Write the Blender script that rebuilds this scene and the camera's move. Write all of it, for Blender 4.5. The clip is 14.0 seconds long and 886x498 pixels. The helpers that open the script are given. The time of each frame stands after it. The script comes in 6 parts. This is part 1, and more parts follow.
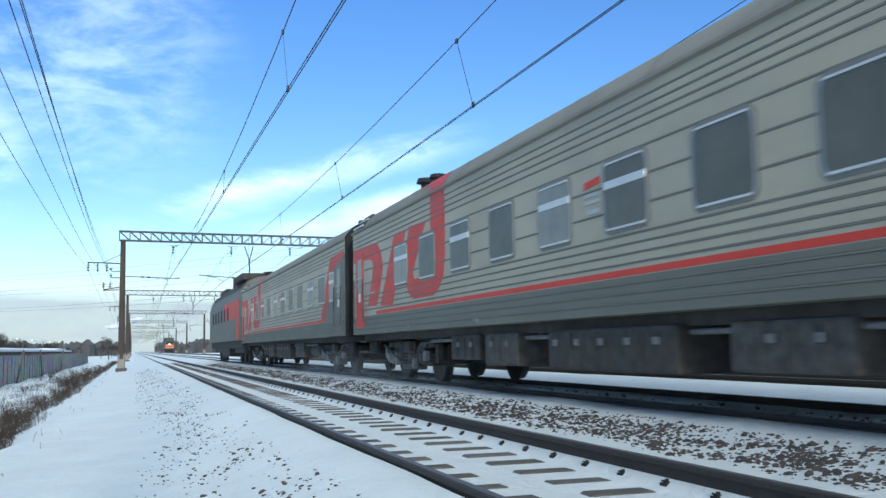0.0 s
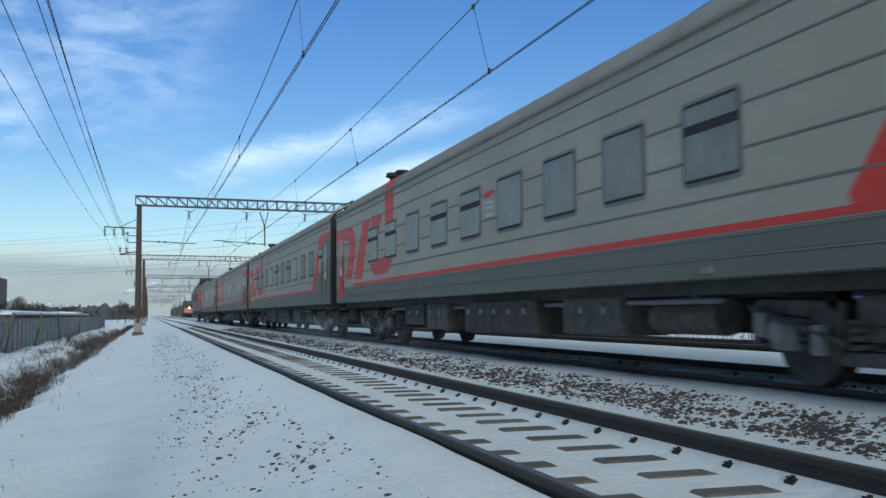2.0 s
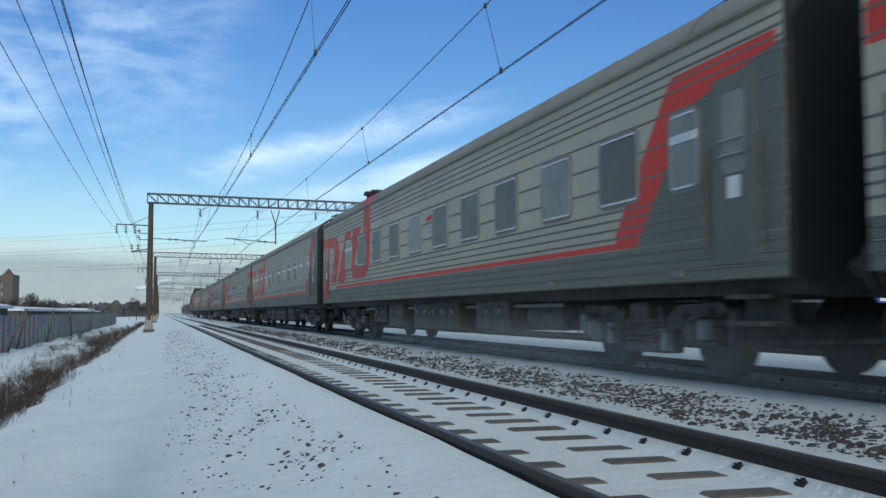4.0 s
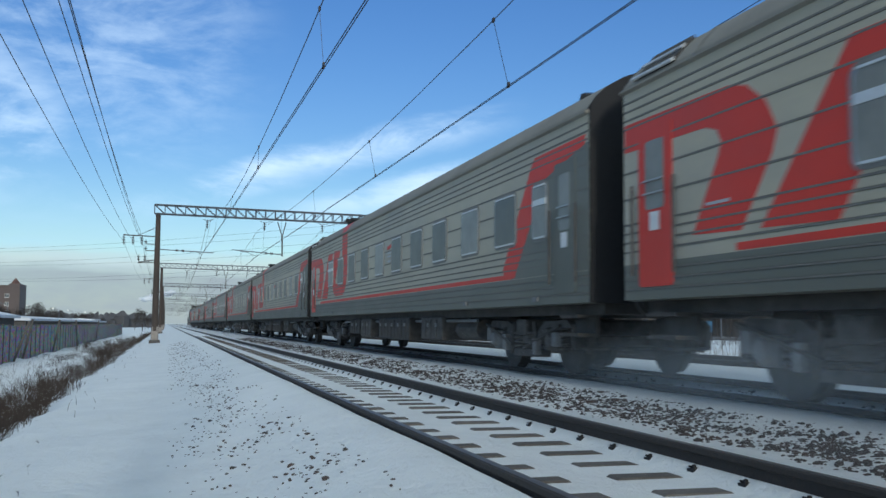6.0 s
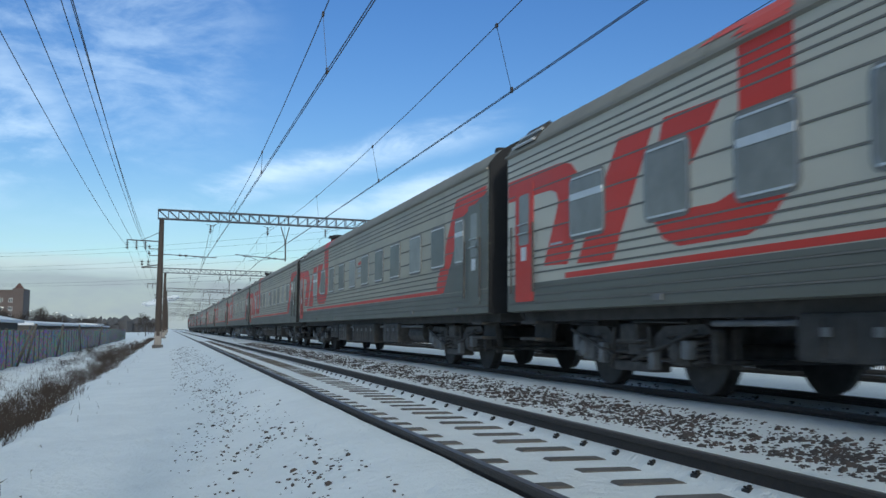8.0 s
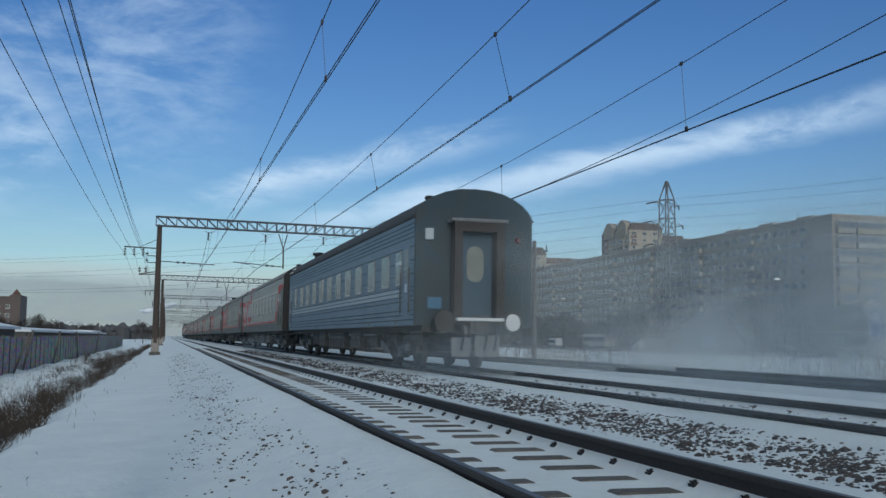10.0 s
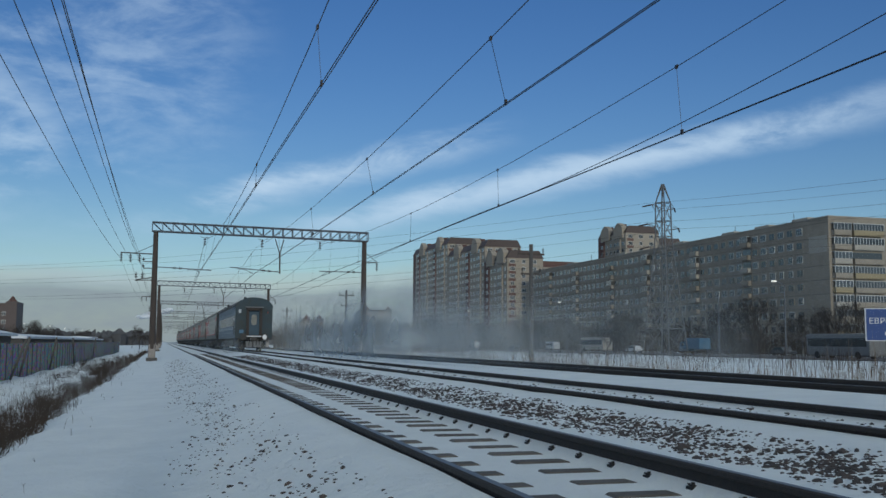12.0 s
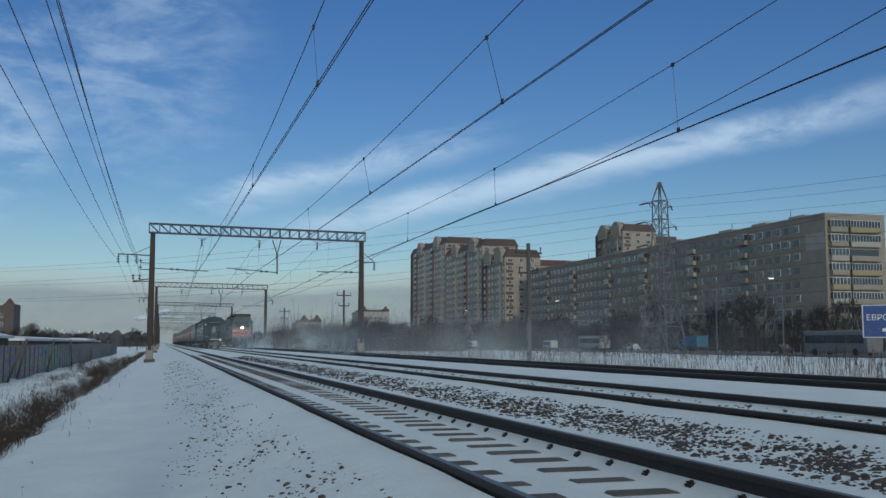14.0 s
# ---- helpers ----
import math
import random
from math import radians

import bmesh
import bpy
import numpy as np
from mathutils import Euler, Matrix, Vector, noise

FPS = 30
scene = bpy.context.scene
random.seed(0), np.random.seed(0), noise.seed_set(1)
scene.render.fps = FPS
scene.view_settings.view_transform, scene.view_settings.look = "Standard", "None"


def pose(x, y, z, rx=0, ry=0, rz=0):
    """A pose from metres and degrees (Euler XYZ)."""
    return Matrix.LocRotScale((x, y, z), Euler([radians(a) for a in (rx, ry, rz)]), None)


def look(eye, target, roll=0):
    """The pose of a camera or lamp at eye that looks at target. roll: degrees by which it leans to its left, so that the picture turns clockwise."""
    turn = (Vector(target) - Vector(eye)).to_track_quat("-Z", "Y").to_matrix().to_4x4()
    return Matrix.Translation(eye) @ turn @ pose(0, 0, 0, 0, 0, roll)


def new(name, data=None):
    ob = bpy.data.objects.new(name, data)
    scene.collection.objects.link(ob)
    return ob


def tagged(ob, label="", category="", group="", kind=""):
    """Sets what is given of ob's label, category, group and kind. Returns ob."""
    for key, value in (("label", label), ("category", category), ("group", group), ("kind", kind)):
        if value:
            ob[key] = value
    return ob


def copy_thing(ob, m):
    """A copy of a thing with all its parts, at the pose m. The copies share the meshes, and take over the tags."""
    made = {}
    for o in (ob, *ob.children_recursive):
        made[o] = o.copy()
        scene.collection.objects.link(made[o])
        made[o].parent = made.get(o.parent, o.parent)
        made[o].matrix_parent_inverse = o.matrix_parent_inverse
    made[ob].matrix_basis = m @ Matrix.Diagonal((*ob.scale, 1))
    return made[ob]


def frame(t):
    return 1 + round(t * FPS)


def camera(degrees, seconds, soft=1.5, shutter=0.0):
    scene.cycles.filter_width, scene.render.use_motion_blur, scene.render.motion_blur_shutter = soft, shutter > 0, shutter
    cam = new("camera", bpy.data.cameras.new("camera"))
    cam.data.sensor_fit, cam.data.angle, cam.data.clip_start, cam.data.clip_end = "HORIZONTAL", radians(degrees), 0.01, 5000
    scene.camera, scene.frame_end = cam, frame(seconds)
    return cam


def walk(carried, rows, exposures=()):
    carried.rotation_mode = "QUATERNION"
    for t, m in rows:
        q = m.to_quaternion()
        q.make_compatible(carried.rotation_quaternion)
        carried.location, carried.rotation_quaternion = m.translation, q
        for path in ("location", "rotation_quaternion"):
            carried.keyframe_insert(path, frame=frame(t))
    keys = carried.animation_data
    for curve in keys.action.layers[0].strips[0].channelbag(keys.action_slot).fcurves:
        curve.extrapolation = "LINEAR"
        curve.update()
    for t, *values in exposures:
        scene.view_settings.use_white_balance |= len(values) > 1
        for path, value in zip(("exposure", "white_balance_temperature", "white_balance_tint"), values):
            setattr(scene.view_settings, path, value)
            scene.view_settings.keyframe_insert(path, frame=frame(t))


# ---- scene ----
# ---- camera and its way ----
cam = camera(49.78, 14.0, soft=1.5, shutter=0.12)
EYE = (0, 0, 0.78)


def aim(pan, tilt, lean):
    return pose(*EYE, 90 + tilt, 0, -pan) @ pose(0, 0, 0, 0, 0, lean)


walk(cam, [(t, aim(*a)) for t, *a in [
    (0.0, 18.029, 5.812, -0.978), (0.5, 17.103, 5.172, -0.521), (1.0, 17.124, 4.761, -0.224), (1.5, 17.133, 4.318, -0.322),
    (2.0, 17.122, 3.847, -0.466), (2.5, 16.919, 3.41, -0.465), (3.0, 16.742, 3.313, -0.376), (4.2, 16.45, 3.95, 0.0),
    (5.5, 16.212, 4.555, 0.314), (6.0, 16.116, 4.61, 0.459), (6.5, 16.045, 4.698, 0.438), (7.0, 16.012, 4.747, 0.485),
    (7.5, 15.961, 4.826, 0.591), (8.0, 15.925, 4.914, 0.518), (9.2, 15.95, 5.24, 0.66), (10.5, 16.074, 5.482, 0.73),
    (11.0, 16.117, 5.567, 0.665), (11.5, 16.175, 5.627, 0.577), (12.0, 16.244, 5.643, 0.377), (12.5, 16.304, 5.652, 0.309),
    (13.0, 16.367, 5.64, 0.277), (13.5, 16.398, 5.622, 0.102), (14.0, 16.407, 5.61, 0.0)]],
    exposures=[(t, e, 6050, 5) for t, e in ((0.0, 1.07), (0.3, 0.87), (0.8, 0.7), (1.5, 0.52), (3.0, 0.47), (8.0, 0.45), (10.3, 0.03), (14.0, -0.12))])

# ---- the plan: y runs along the line, away from the camera; z = 0 is the top of the first track's rails ----
TRACKS = ((2.62, 0.0), (6.55, 0.10), (10.65, 0.20))
GANTRY_Y, SPAN = 68.0, 66.0
POLE_L, POLE_R = -0.70, 13.84
SUN_ELEV, SUN_AZ = radians(14), radians(185)   # azimuth from +y towards +x


def build_world():
    world = bpy.data.worlds.new("sky")
    scene.world = world
    world.use_nodes = True
    nt = world.node_tree
    nt.nodes.clear()
    N, L = nt.nodes.new, nt.links.new
    out, bg = N("ShaderNodeOutputWorld"), N("ShaderNodeBackground")
    sky = N("ShaderNodeTexSky")
    sky.sky_type, sky.sun_disc = "NISHITA", False
    sky.sun_elevation, sky.sun_rotation = SUN_ELEV, SUN_AZ
    sky.air_density, sky.dust_density, sky.ozone_density = 1.0, 0.6, 2.5
    co = N("ShaderNodeTexCoord")

    def math_node(op, a, b=None, clamp=False):
        n = N("ShaderNodeMath")
        n.operation, n.use_clamp = op, clamp
        for i, v in enumerate((a, b)):
            if v is None:
                continue
            if isinstance(v, (int, float)):
                n.inputs[i].default_value = v
            else:
                L(v, n.inputs[i])
        return n.outputs[0]

    def smooth(v, lo, hi):
        n = N("ShaderNodeMapRange")
        n.interpolation_type = "SMOOTHSTEP"
        L(v, n.inputs[0])
        n.inputs[1].default_value, n.inputs[2].default_value = lo, hi
        return n.outputs[0]

    def dot(vec):
        n = N("ShaderNodeVectorMath")
        n.operation = "DOT_PRODUCT"
        L(co.outputs["Generated"], n.inputs[0])
        n.inputs[1].default_value = vec
        return n.outputs["Value"]

    def fibre(scale, stretch, detail=7.0, turn=(0, 0, 0)):
        mp, tx = N("ShaderNodeMapping"), N("ShaderNodeTexNoise")
        L(co.outputs["Generated"], mp.inputs[0])
        mp.inputs["Scale"].default_value, mp.inputs["Rotation"].default_value = stretch, turn
        tx.inputs["Scale"].default_value, tx.inputs["Detail"].default_value = scale, detail
        tx.inputs["Roughness"].default_value, tx.inputs["Distortion"].default_value = 0.62, 0.4
        L(mp.outputs[0], tx.inputs[0])
        return tx.outputs[0]

    wisps = fibre(5.0, (1, 1, 3.2), turn=(0.3, 0.2, 0.5))
    fine = fibre(16.0, (1, 1, 2.4), turn=(0.5, 0.1, 0.4))
    mixed = math_node("ADD", math_node("MULTIPLY", wisps, 0.65), math_node("MULTIPLY", fine, 0.35))
    # two long streaks of cirrus
    def streak_along(p, q, width, centre, lo, hi, cut):
        nrm = Vector(p).cross(Vector(q)).normalized()
        off = math_node("ABSOLUTE", math_node("ADD", dot(nrm), math_node("MULTIPLY", math_node("SUBTRACT", wisps, 0.5), 0.045)))
        band = math_node("SUBTRACT", 1.0, smooth(off, 0.0, width))
        return math_node("MULTIPLY", math_node("MULTIPLY", band, smooth(dot(centre), lo, hi)), smooth(mixed, *cut))

    streak = streak_along((0.1977, 0.9718, 0.1284), (0.6238, 0.7496, 0.2214), 0.026, (0.42, 0.89, 0.17), 0.93, 0.985, (0.30, 0.58))
    streak = math_node("MAXIMUM", streak, streak_along((0.0601, 0.9879, 0.1428), (0.1843, 0.9667, 0.1776), 0.024, (0.15, 0.973, 0.168), 0.972, 0.995, (0.36, 0.64)))
    # feathery patch high over the fence
    patch = smooth(dot((-0.0979, 0.9527, 0.2878)), 0.976, 0.9995)
    patch = math_node("MULTIPLY", patch, math_node("MULTIPLY", smooth(mixed, 0.44, 0.68), 0.7))
    patch2 = math_node("MULTIPLY", smooth(dot((-0.165, 0.9681, 0.1884)), 0.996, 0.9999), smooth(mixed, 0.38, 0.62))
    # milky veil and grey bank towards the horizon
    sep = N("ShaderNodeSeparateXYZ")
    L(co.outputs["Generated"], sep.inputs[0])
    z = sep.outputs[2]
    wave = math_node("MULTIPLY", math_node("SUBTRACT", fibre(3.0, (1, 1, 7)), 0.5), 0.05)
    zz = math_node("ADD", z, wave)
    veil = math_node("MULTIPLY", math_node("SUBTRACT", 1.0, smooth(zz, 0.04, 0.17)), math_node("ADD", 0.22, math_node("MULTIPLY", smooth(mixed, 0.4, 0.65), 0.35)))
    bank = math_node("SUBTRACT", 1.0, smooth(zz, 0.046, 0.066))
    bank = math_node("MULTIPLY", bank, math_node("ADD", 0.72, math_node("MULTIPLY", smooth(mixed, 0.35, 0.6), 0.25)))
    cirrus = math_node("MAXIMUM", math_node("MAXIMUM", math_node("MULTIPLY", streak, 1.35), patch), patch2)

    def mix(fac, c1, c2):
        n = N("ShaderNodeMix")
        n.data_type = "RGBA"
        if isinstance(fac, (int, float)):
            n.inputs[0].default_value = fac
        else:
            L(fac, n.inputs[0])
        for i, c in ((6, c1), (7, c2)):
            if isinstance(c, tuple):
                n.inputs[i].default_value = (*c, 1)
            else:
                L(c, n.inputs[i])
        return n.outputs[2]

    deep = N("ShaderNodeHueSaturation")
    deep.inputs["Saturation"].default_value, deep.inputs["Value"].default_value = 1.25, 0.91
    deep.inputs["Hue"].default_value = 0.517
    L(sky.outputs[0], deep.inputs["Color"])
    col = mix(veil, deep.outputs[0], (3.7, 5.5, 7.2))
    col = mix(math_node("MULTIPLY", cirrus, 0.6), col, (6.0, 7.2, 8.6))
    rim = math_node("MULTIPLY", math_node("SUBTRACT", 1.0, smooth(zz, 0.062, 0.085)), smooth(zz, 0.045, 0.062))
    col = mix(math_node("MULTIPLY", rim, 0.55), col, (4.7, 4.8, 4.7))
    col = mix(bank, col, (2.9, 3.25, 3.5))
    # bright high overcast above the view, added to brighten the ground
    over = math_node("MULTIPLY", smooth(z, 0.40, 0.78), math_node("ADD", 0.6, math_node("MULTIPLY", smooth(mixed, 0.3, 0.7), 0.4)))
    col = mix(over, col, (4.9, 5.5, 5.6))
    L(col, bg.inputs[0])
    bg.inputs[1].default_value = 0.10
    L(bg.outputs[0], out.inputs[0])


build_world()
sun = new("sun", bpy.data.lights.new("sun", "SUN"))
sun.data.energy, sun.data.angle, sun.data.color = 1.0, radians(6), (1.0, 0.92, 0.80)
sun_dir = Vector((math.sin(SUN_AZ) * math.cos(SUN_ELEV), math.cos(SUN_AZ) * math.cos(SUN_ELEV), math.sin(SUN_ELEV)))
sun.matrix_basis = look(sun_dir * 400, (0, 0, 0))


# ---- materials ----
def material(name, colour, rough=0.6, metal=0.0, second=None, scale=8.0, amount=0.35, bump=0.0, bump_scale=40.0, stretch=(1, 1, 1),
             random_tint=0.0, emit=0.0, coat=0.0, third=None, third_scale=1.2, spec=0.5):
    m = bpy.data.materials.new(name)
    m.use_nodes = True
    nt = m.node_tree
    N, L = nt.nodes.new, nt.links.new
    p = nt.nodes["Principled BSDF"]
    p.inputs["Roughness"].default_value, p.inputs["Metallic"].default_value = rough, metal
    p.inputs["Coat Weight"].default_value, p.inputs["Specular IOR Level"].default_value = coat, spec
    co, mp = N("ShaderNodeTexCoord"), N("ShaderNodeMapping")
    mp.inputs["Scale"].default_value = stretch
    L(co.outputs["Object"], mp.inputs[0])

    def noise_tex(sc, detail=6.0):
        t = N("ShaderNodeTexNoise")
        t.inputs["Scale"].default_value, t.inputs["Detail"].default_value, t.inputs["Roughness"].default_value = sc, detail, 0.65
        L(mp.outputs[0], t.inputs[0])
        return t.outputs[0]

    def mixed(fac, c1, c2, blend="MIX"):
        n = N("ShaderNodeMix")
        n.data_type, n.blend_type = "RGBA", blend
        L(fac, n.inputs[0])
        for i, c in ((6, c1), (7, c2)):
            if isinstance(c, tuple):
                n.inputs[i].default_value = (*c, 1)
            else:
                L(c, n.inputs[i])
        return n.outputs[2]

    def ramp(v, lo, hi, top=1.0):
        n = N("ShaderNodeMapRange")
        L(v, n.inputs[0])
        n.inputs[1].default_value, n.inputs[2].default_value, n.inputs[4].default_value = lo, hi, top
        return n.outputs[0]

    second = second or tuple(c * 0.6 for c in colour)
    col = mixed(ramp(noise_tex(scale), 0.35, 0.7, amount), colour, second)
    if third:
        col = mixed(ramp(noise_tex(third_scale, 8.0), 0.48, 0.66, 0.9), col, third)
    if random_tint:
        info = N("ShaderNodeObjectInfo")
        hsv = N("ShaderNodeHueSaturation")
        L(col, hsv.inputs["Color"])
        r = ramp(info.outputs["Random"], 0.0, 1.0, 1.0)
        add = N("ShaderNodeMath")
        add.operation = "MULTIPLY_ADD"
        L(r, add.inputs[0])
        add.inputs[1].default_value, add.inputs[2].default_value = 2 * random_tint, 1 - random_tint
        L(add.outputs[0], hsv.inputs["Value"])
        col = hsv.outputs[0]
    L(col, p.inputs["Base Color"])
    rr = N("ShaderNodeMath")
    rr.operation = "MULTIPLY_ADD"
    L(noise_tex(scale * 2.3), rr.inputs[0])
    rr.inputs[1].default_value, rr.inputs[2].default_value = 0.25, max(0.02, rough - 0.12)
    L(rr.outputs[0], p.inputs["Roughness"])
    if bump:
        b = N("ShaderNodeBump")
        b.inputs["Strength"].default_value, b.inputs["Distance"].default_value = bump, 0.02
        L(noise_tex(bump_scale, 8.0), b.inputs["Height"])
        L(b.outputs[0], p.inputs["Normal"])
    if emit:
        p.inputs["Emission Color"].default_value = (*colour, 1)
        p.inputs["Emission Strength"].default_value = emit
    return m


M = {}
M["snow"] = material("snow", (0.815, 0.85, 0.855), 0.75, second=(0.66, 0.70, 0.72), scale=1.1, amount=0.6, bump=0.9, bump_scale=7.0)
for node in M["snow"].node_tree.nodes:
    if node.bl_idname == "ShaderNodeBump":
        node.inputs["Distance"].default_value = 0.07
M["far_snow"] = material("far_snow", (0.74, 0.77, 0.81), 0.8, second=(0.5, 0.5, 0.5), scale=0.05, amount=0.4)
M["rail"] = material("rail_steel", (0.022, 0.019, 0.018), 0.75, 0.0, second=(0.07, 0.045, 0.03), scale=30, bump=0.3, bump_scale=120)
M["rail_top"] = material("polished_rail", (0.16, 0.16, 0.165), 0.45, 0.7, scale=20, stretch=(1, 0.05, 1))
M["sleeper"] = material("sleeper_concrete", (0.12, 0.112, 0.105), 0.9, second=(0.065, 0.06, 0.055), scale=14, amount=0.7, bump=0.4, bump_scale=60, random_tint=0.2)
M["clip"] = material("fastener_iron", (0.02, 0.02, 0.022), 0.6, 0.4, scale=60)
M["ballast"] = material("ballast_stone", (0.062, 0.055, 0.054), 0.9, second=(0.03, 0.028, 0.028), scale=12, amount=0.9, third=(0.095, 0.07, 0.062), third_scale=5)
M["concrete"] = material("pole_concrete", (0.33, 0.30, 0.27), 0.85, second=(0.2, 0.17, 0.15), scale=5, amount=0.7, bump=0.3, bump_scale=30)
M["rust"] = material("rusty_pole", (0.075, 0.058, 0.048), 0.85, second=(0.04, 0.032, 0.028), scale=4, amount=0.8, stretch=(1, 1, 0.2))
M["steel"] = material("galvanised_steel", (0.12, 0.13, 0.15), 0.6, 0.1, second=(0.07, 0.075, 0.085), scale=6)
M["pylon"] = material("dull_zinc", (0.15, 0.155, 0.16), 0.6, second=(0.10, 0.10, 0.105), scale=2)
M["wire"] = material("wire_copper", (0.045, 0.04, 0.04), 0.5, 0.5, scale=3)
M["insulator"] = material("insulator_glaze", (0.05, 0.035, 0.03), 0.25, scale=6)
M["grey"] = material("coach_grey_paint", (0.46, 0.425, 0.325), 0.5, spec=0.25, second=(0.34, 0.31, 0.24), scale=1.4, amount=0.6, third=(0.35, 0.33, 0.28), third_scale=0.5, stretch=(1, 0.35, 1), bump=0.05, bump_scale=30, random_tint=0.06)
M["dark"] = material("coach_dark_grey_paint", (0.135, 0.140, 0.118), 0.5, spec=0.25, second=(0.17, 0.165, 0.14), scale=1.2, amount=0.6, stretch=(1, 0.3, 1), random_tint=0.08)
M["red"] = material("coach_red_paint", (0.62, 0.05, 0.032), 0.5, spec=0.25, second=(0.44, 0.055, 0.045), scale=1.5, amount=0.6, stretch=(1, 0.4, 1))
M["roof"] = material("coach_roof_paint", (0.25, 0.24, 0.21), 0.75, spec=0.15, second=(0.30, 0.29, 0.26), scale=0.8, amount=0.7, third=(0.20, 0.19, 0.17), third_scale=0.4)
M["blue"] = material("coach_blue_paint", (0.11, 0.165, 0.215), 0.45, second=(0.15, 0.20, 0.24), scale=1.2, amount=0.7, stretch=(1, 0.4, 1))
# the coach blue darkened: the tail end's shade is put into this colour
M["blue_shaded"] = material("coach_blue_in_shade", (0.022, 0.048, 0.066), 0.65, second=(0.03, 0.036, 0.034), scale=1.5, amount=0.8)
M["blue_pane"] = material("dim_coach_glass", (0.04, 0.05, 0.055), 0.2, scale=1.3)
M["lamp_red"] = material("unlit_tail_lamp", (0.16, 0.02, 0.02), 0.3, scale=4)
M["grey_clean"] = material("washed_coach_grey_paint", (0.55, 0.52, 0.43), 0.45, spec=0.3, second=(0.45, 0.42, 0.35), scale=1.4, amount=0.5, stretch=(1, 0.35, 1), bump=0.05, bump_scale=30)
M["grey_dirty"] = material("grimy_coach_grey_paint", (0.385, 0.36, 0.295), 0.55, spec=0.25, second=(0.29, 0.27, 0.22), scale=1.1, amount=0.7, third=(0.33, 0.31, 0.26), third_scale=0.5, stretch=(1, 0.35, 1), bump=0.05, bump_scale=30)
M["car_blue"] = material("blue_truck_paint", (0.05, 0.15, 0.26), 0.5, scale=1)
M["blue_door"] = material("end_door_blue", (0.03, 0.075, 0.12), 0.6, second=(0.03, 0.035, 0.04), scale=2)
M["seal"] = material("window_seal", (0.20, 0.195, 0.18), 0.6, scale=4)
M["gangway_brown"] = material("gangway_frame", (0.045, 0.036, 0.032), 0.8, scale=5)
# pale metal trim; the chrome edges' highlight is put into its colour
M["lip"] = material("pale_metal_and_highlight", (0.62, 0.63, 0.63), 0.4, 0.3, scale=6)
# dark tone that paints the shadow line of each side groove
M["groove"] = material("groove_shadow_line", (0.17, 0.163, 0.145), 0.7, scale=3)
M["cream"] = material("coach_pale_band", (0.40, 0.44, 0.46), 0.45, scale=1.5)
M["black"] = material("underframe_grime", (0.034, 0.032, 0.03), 0.8, second=(0.08, 0.074, 0.068), scale=5, amount=0.8, bump=0.3, bump_scale=25)
M["iron"] = material("bogie_grime", (0.045, 0.041, 0.038), 0.75, second=(0.13, 0.12, 0.11), scale=6, amount=0.8, bump=0.3, bump_scale=30)
M["frost"] = material("frosted_metal", (0.21, 0.215, 0.22), 0.8, second=(0.12, 0.12, 0.12), scale=6, amount=0.8)
# black rubber; on end walls the same black paints the coupling gap's shade
M["rubber"] = material("rubber_and_gap_shade", (0.022, 0.022, 0.024), 0.8, scale=5)
M["chrome"] = material("window_frame_metal", (0.40, 0.41, 0.42), 0.35, 0.8, scale=9)
M["glass"] = material("window_glass", (0.135, 0.138, 0.122), 0.36, 0.0, second=(0.085, 0.09, 0.082), scale=1.3, amount=0.8, coat=0.0, spec=0.15)
M["curtain"] = material("curtained_glass", (0.25, 0.255, 0.235), 0.34, second=(0.16, 0.165, 0.155), scale=2.2, amount=0.8, coat=0.0, spec=0.18)
M["white"] = material("white_paint", (0.72, 0.72, 0.72), 0.5, scale=5)
M["loco_grey"] = material("locomotive_grey_paint", (0.17, 0.165, 0.14), 0.6, second=(0.11, 0.105, 0.095), scale=1.2, amount=0.7)
M["loco_green"] = material("locomotive_green_paint", (0.035, 0.055, 0.045), 0.5, scale=1.5)
# stripe paint with a faint glow added to keep it bright
M["orange"] = material("glowing_orange_paint", (0.85, 0.16, 0.06), 0.5, scale=2, emit=0.06)
M["lamp"] = material("headlamp_glow", (1.0, 0.78, 0.45), 0.3, scale=2, emit=14.0)
M["lamp_white"] = material("street_lamp_glow", (1.0, 0.95, 0.85), 0.3, scale=2, emit=0.8)


# ---- mesh helpers ----
from mathutils.geometry import tessellate_polygon

def part(name, bm, mat, parent=None, label="", at=None):
    me = bpy.data.meshes.new(name)
    bm.to_mesh(me)
    bm.free()
    me.materials.append(M[mat] if isinstance(mat, str) else mat)
    ob = new(name, me)
    if parent:
        ob.parent = parent
    if at is not None:
        ob.matrix_basis = at
    if label:
        tagged(ob, label)
    return ob


def shared(name, mesh, parent, m):
    ob = new(name, mesh)
    ob.parent = parent
    ob.matrix_basis = m
    return ob


def empty(name, m=None, **tags):
    ob = new(name)
    if m is not None:
        ob.matrix_basis = m
    return tagged(ob, **tags)


def box(bm, lo, hi, bevel=0.0):
    c = [(a + b) / 2 for a, b in zip(lo, hi)]
    s = [abs(b - a) for a, b in zip(lo, hi)]
    r = bmesh.ops.create_cube(bm, size=1, matrix=Matrix.LocRotScale(c, None, s))
    if bevel:
        edges = list({e for v in r["verts"] for e in v.link_edges})
        bmesh.ops.bevel(bm, geom=edges, offset=bevel, segments=2, affect="EDGES", profile=0.6)
    return r["verts"]


def boxes(*rows, bevel=0.0):
    bm = bmesh.new()
    for lo, hi in rows:
        box(bm, lo, hi, bevel)
    return bm


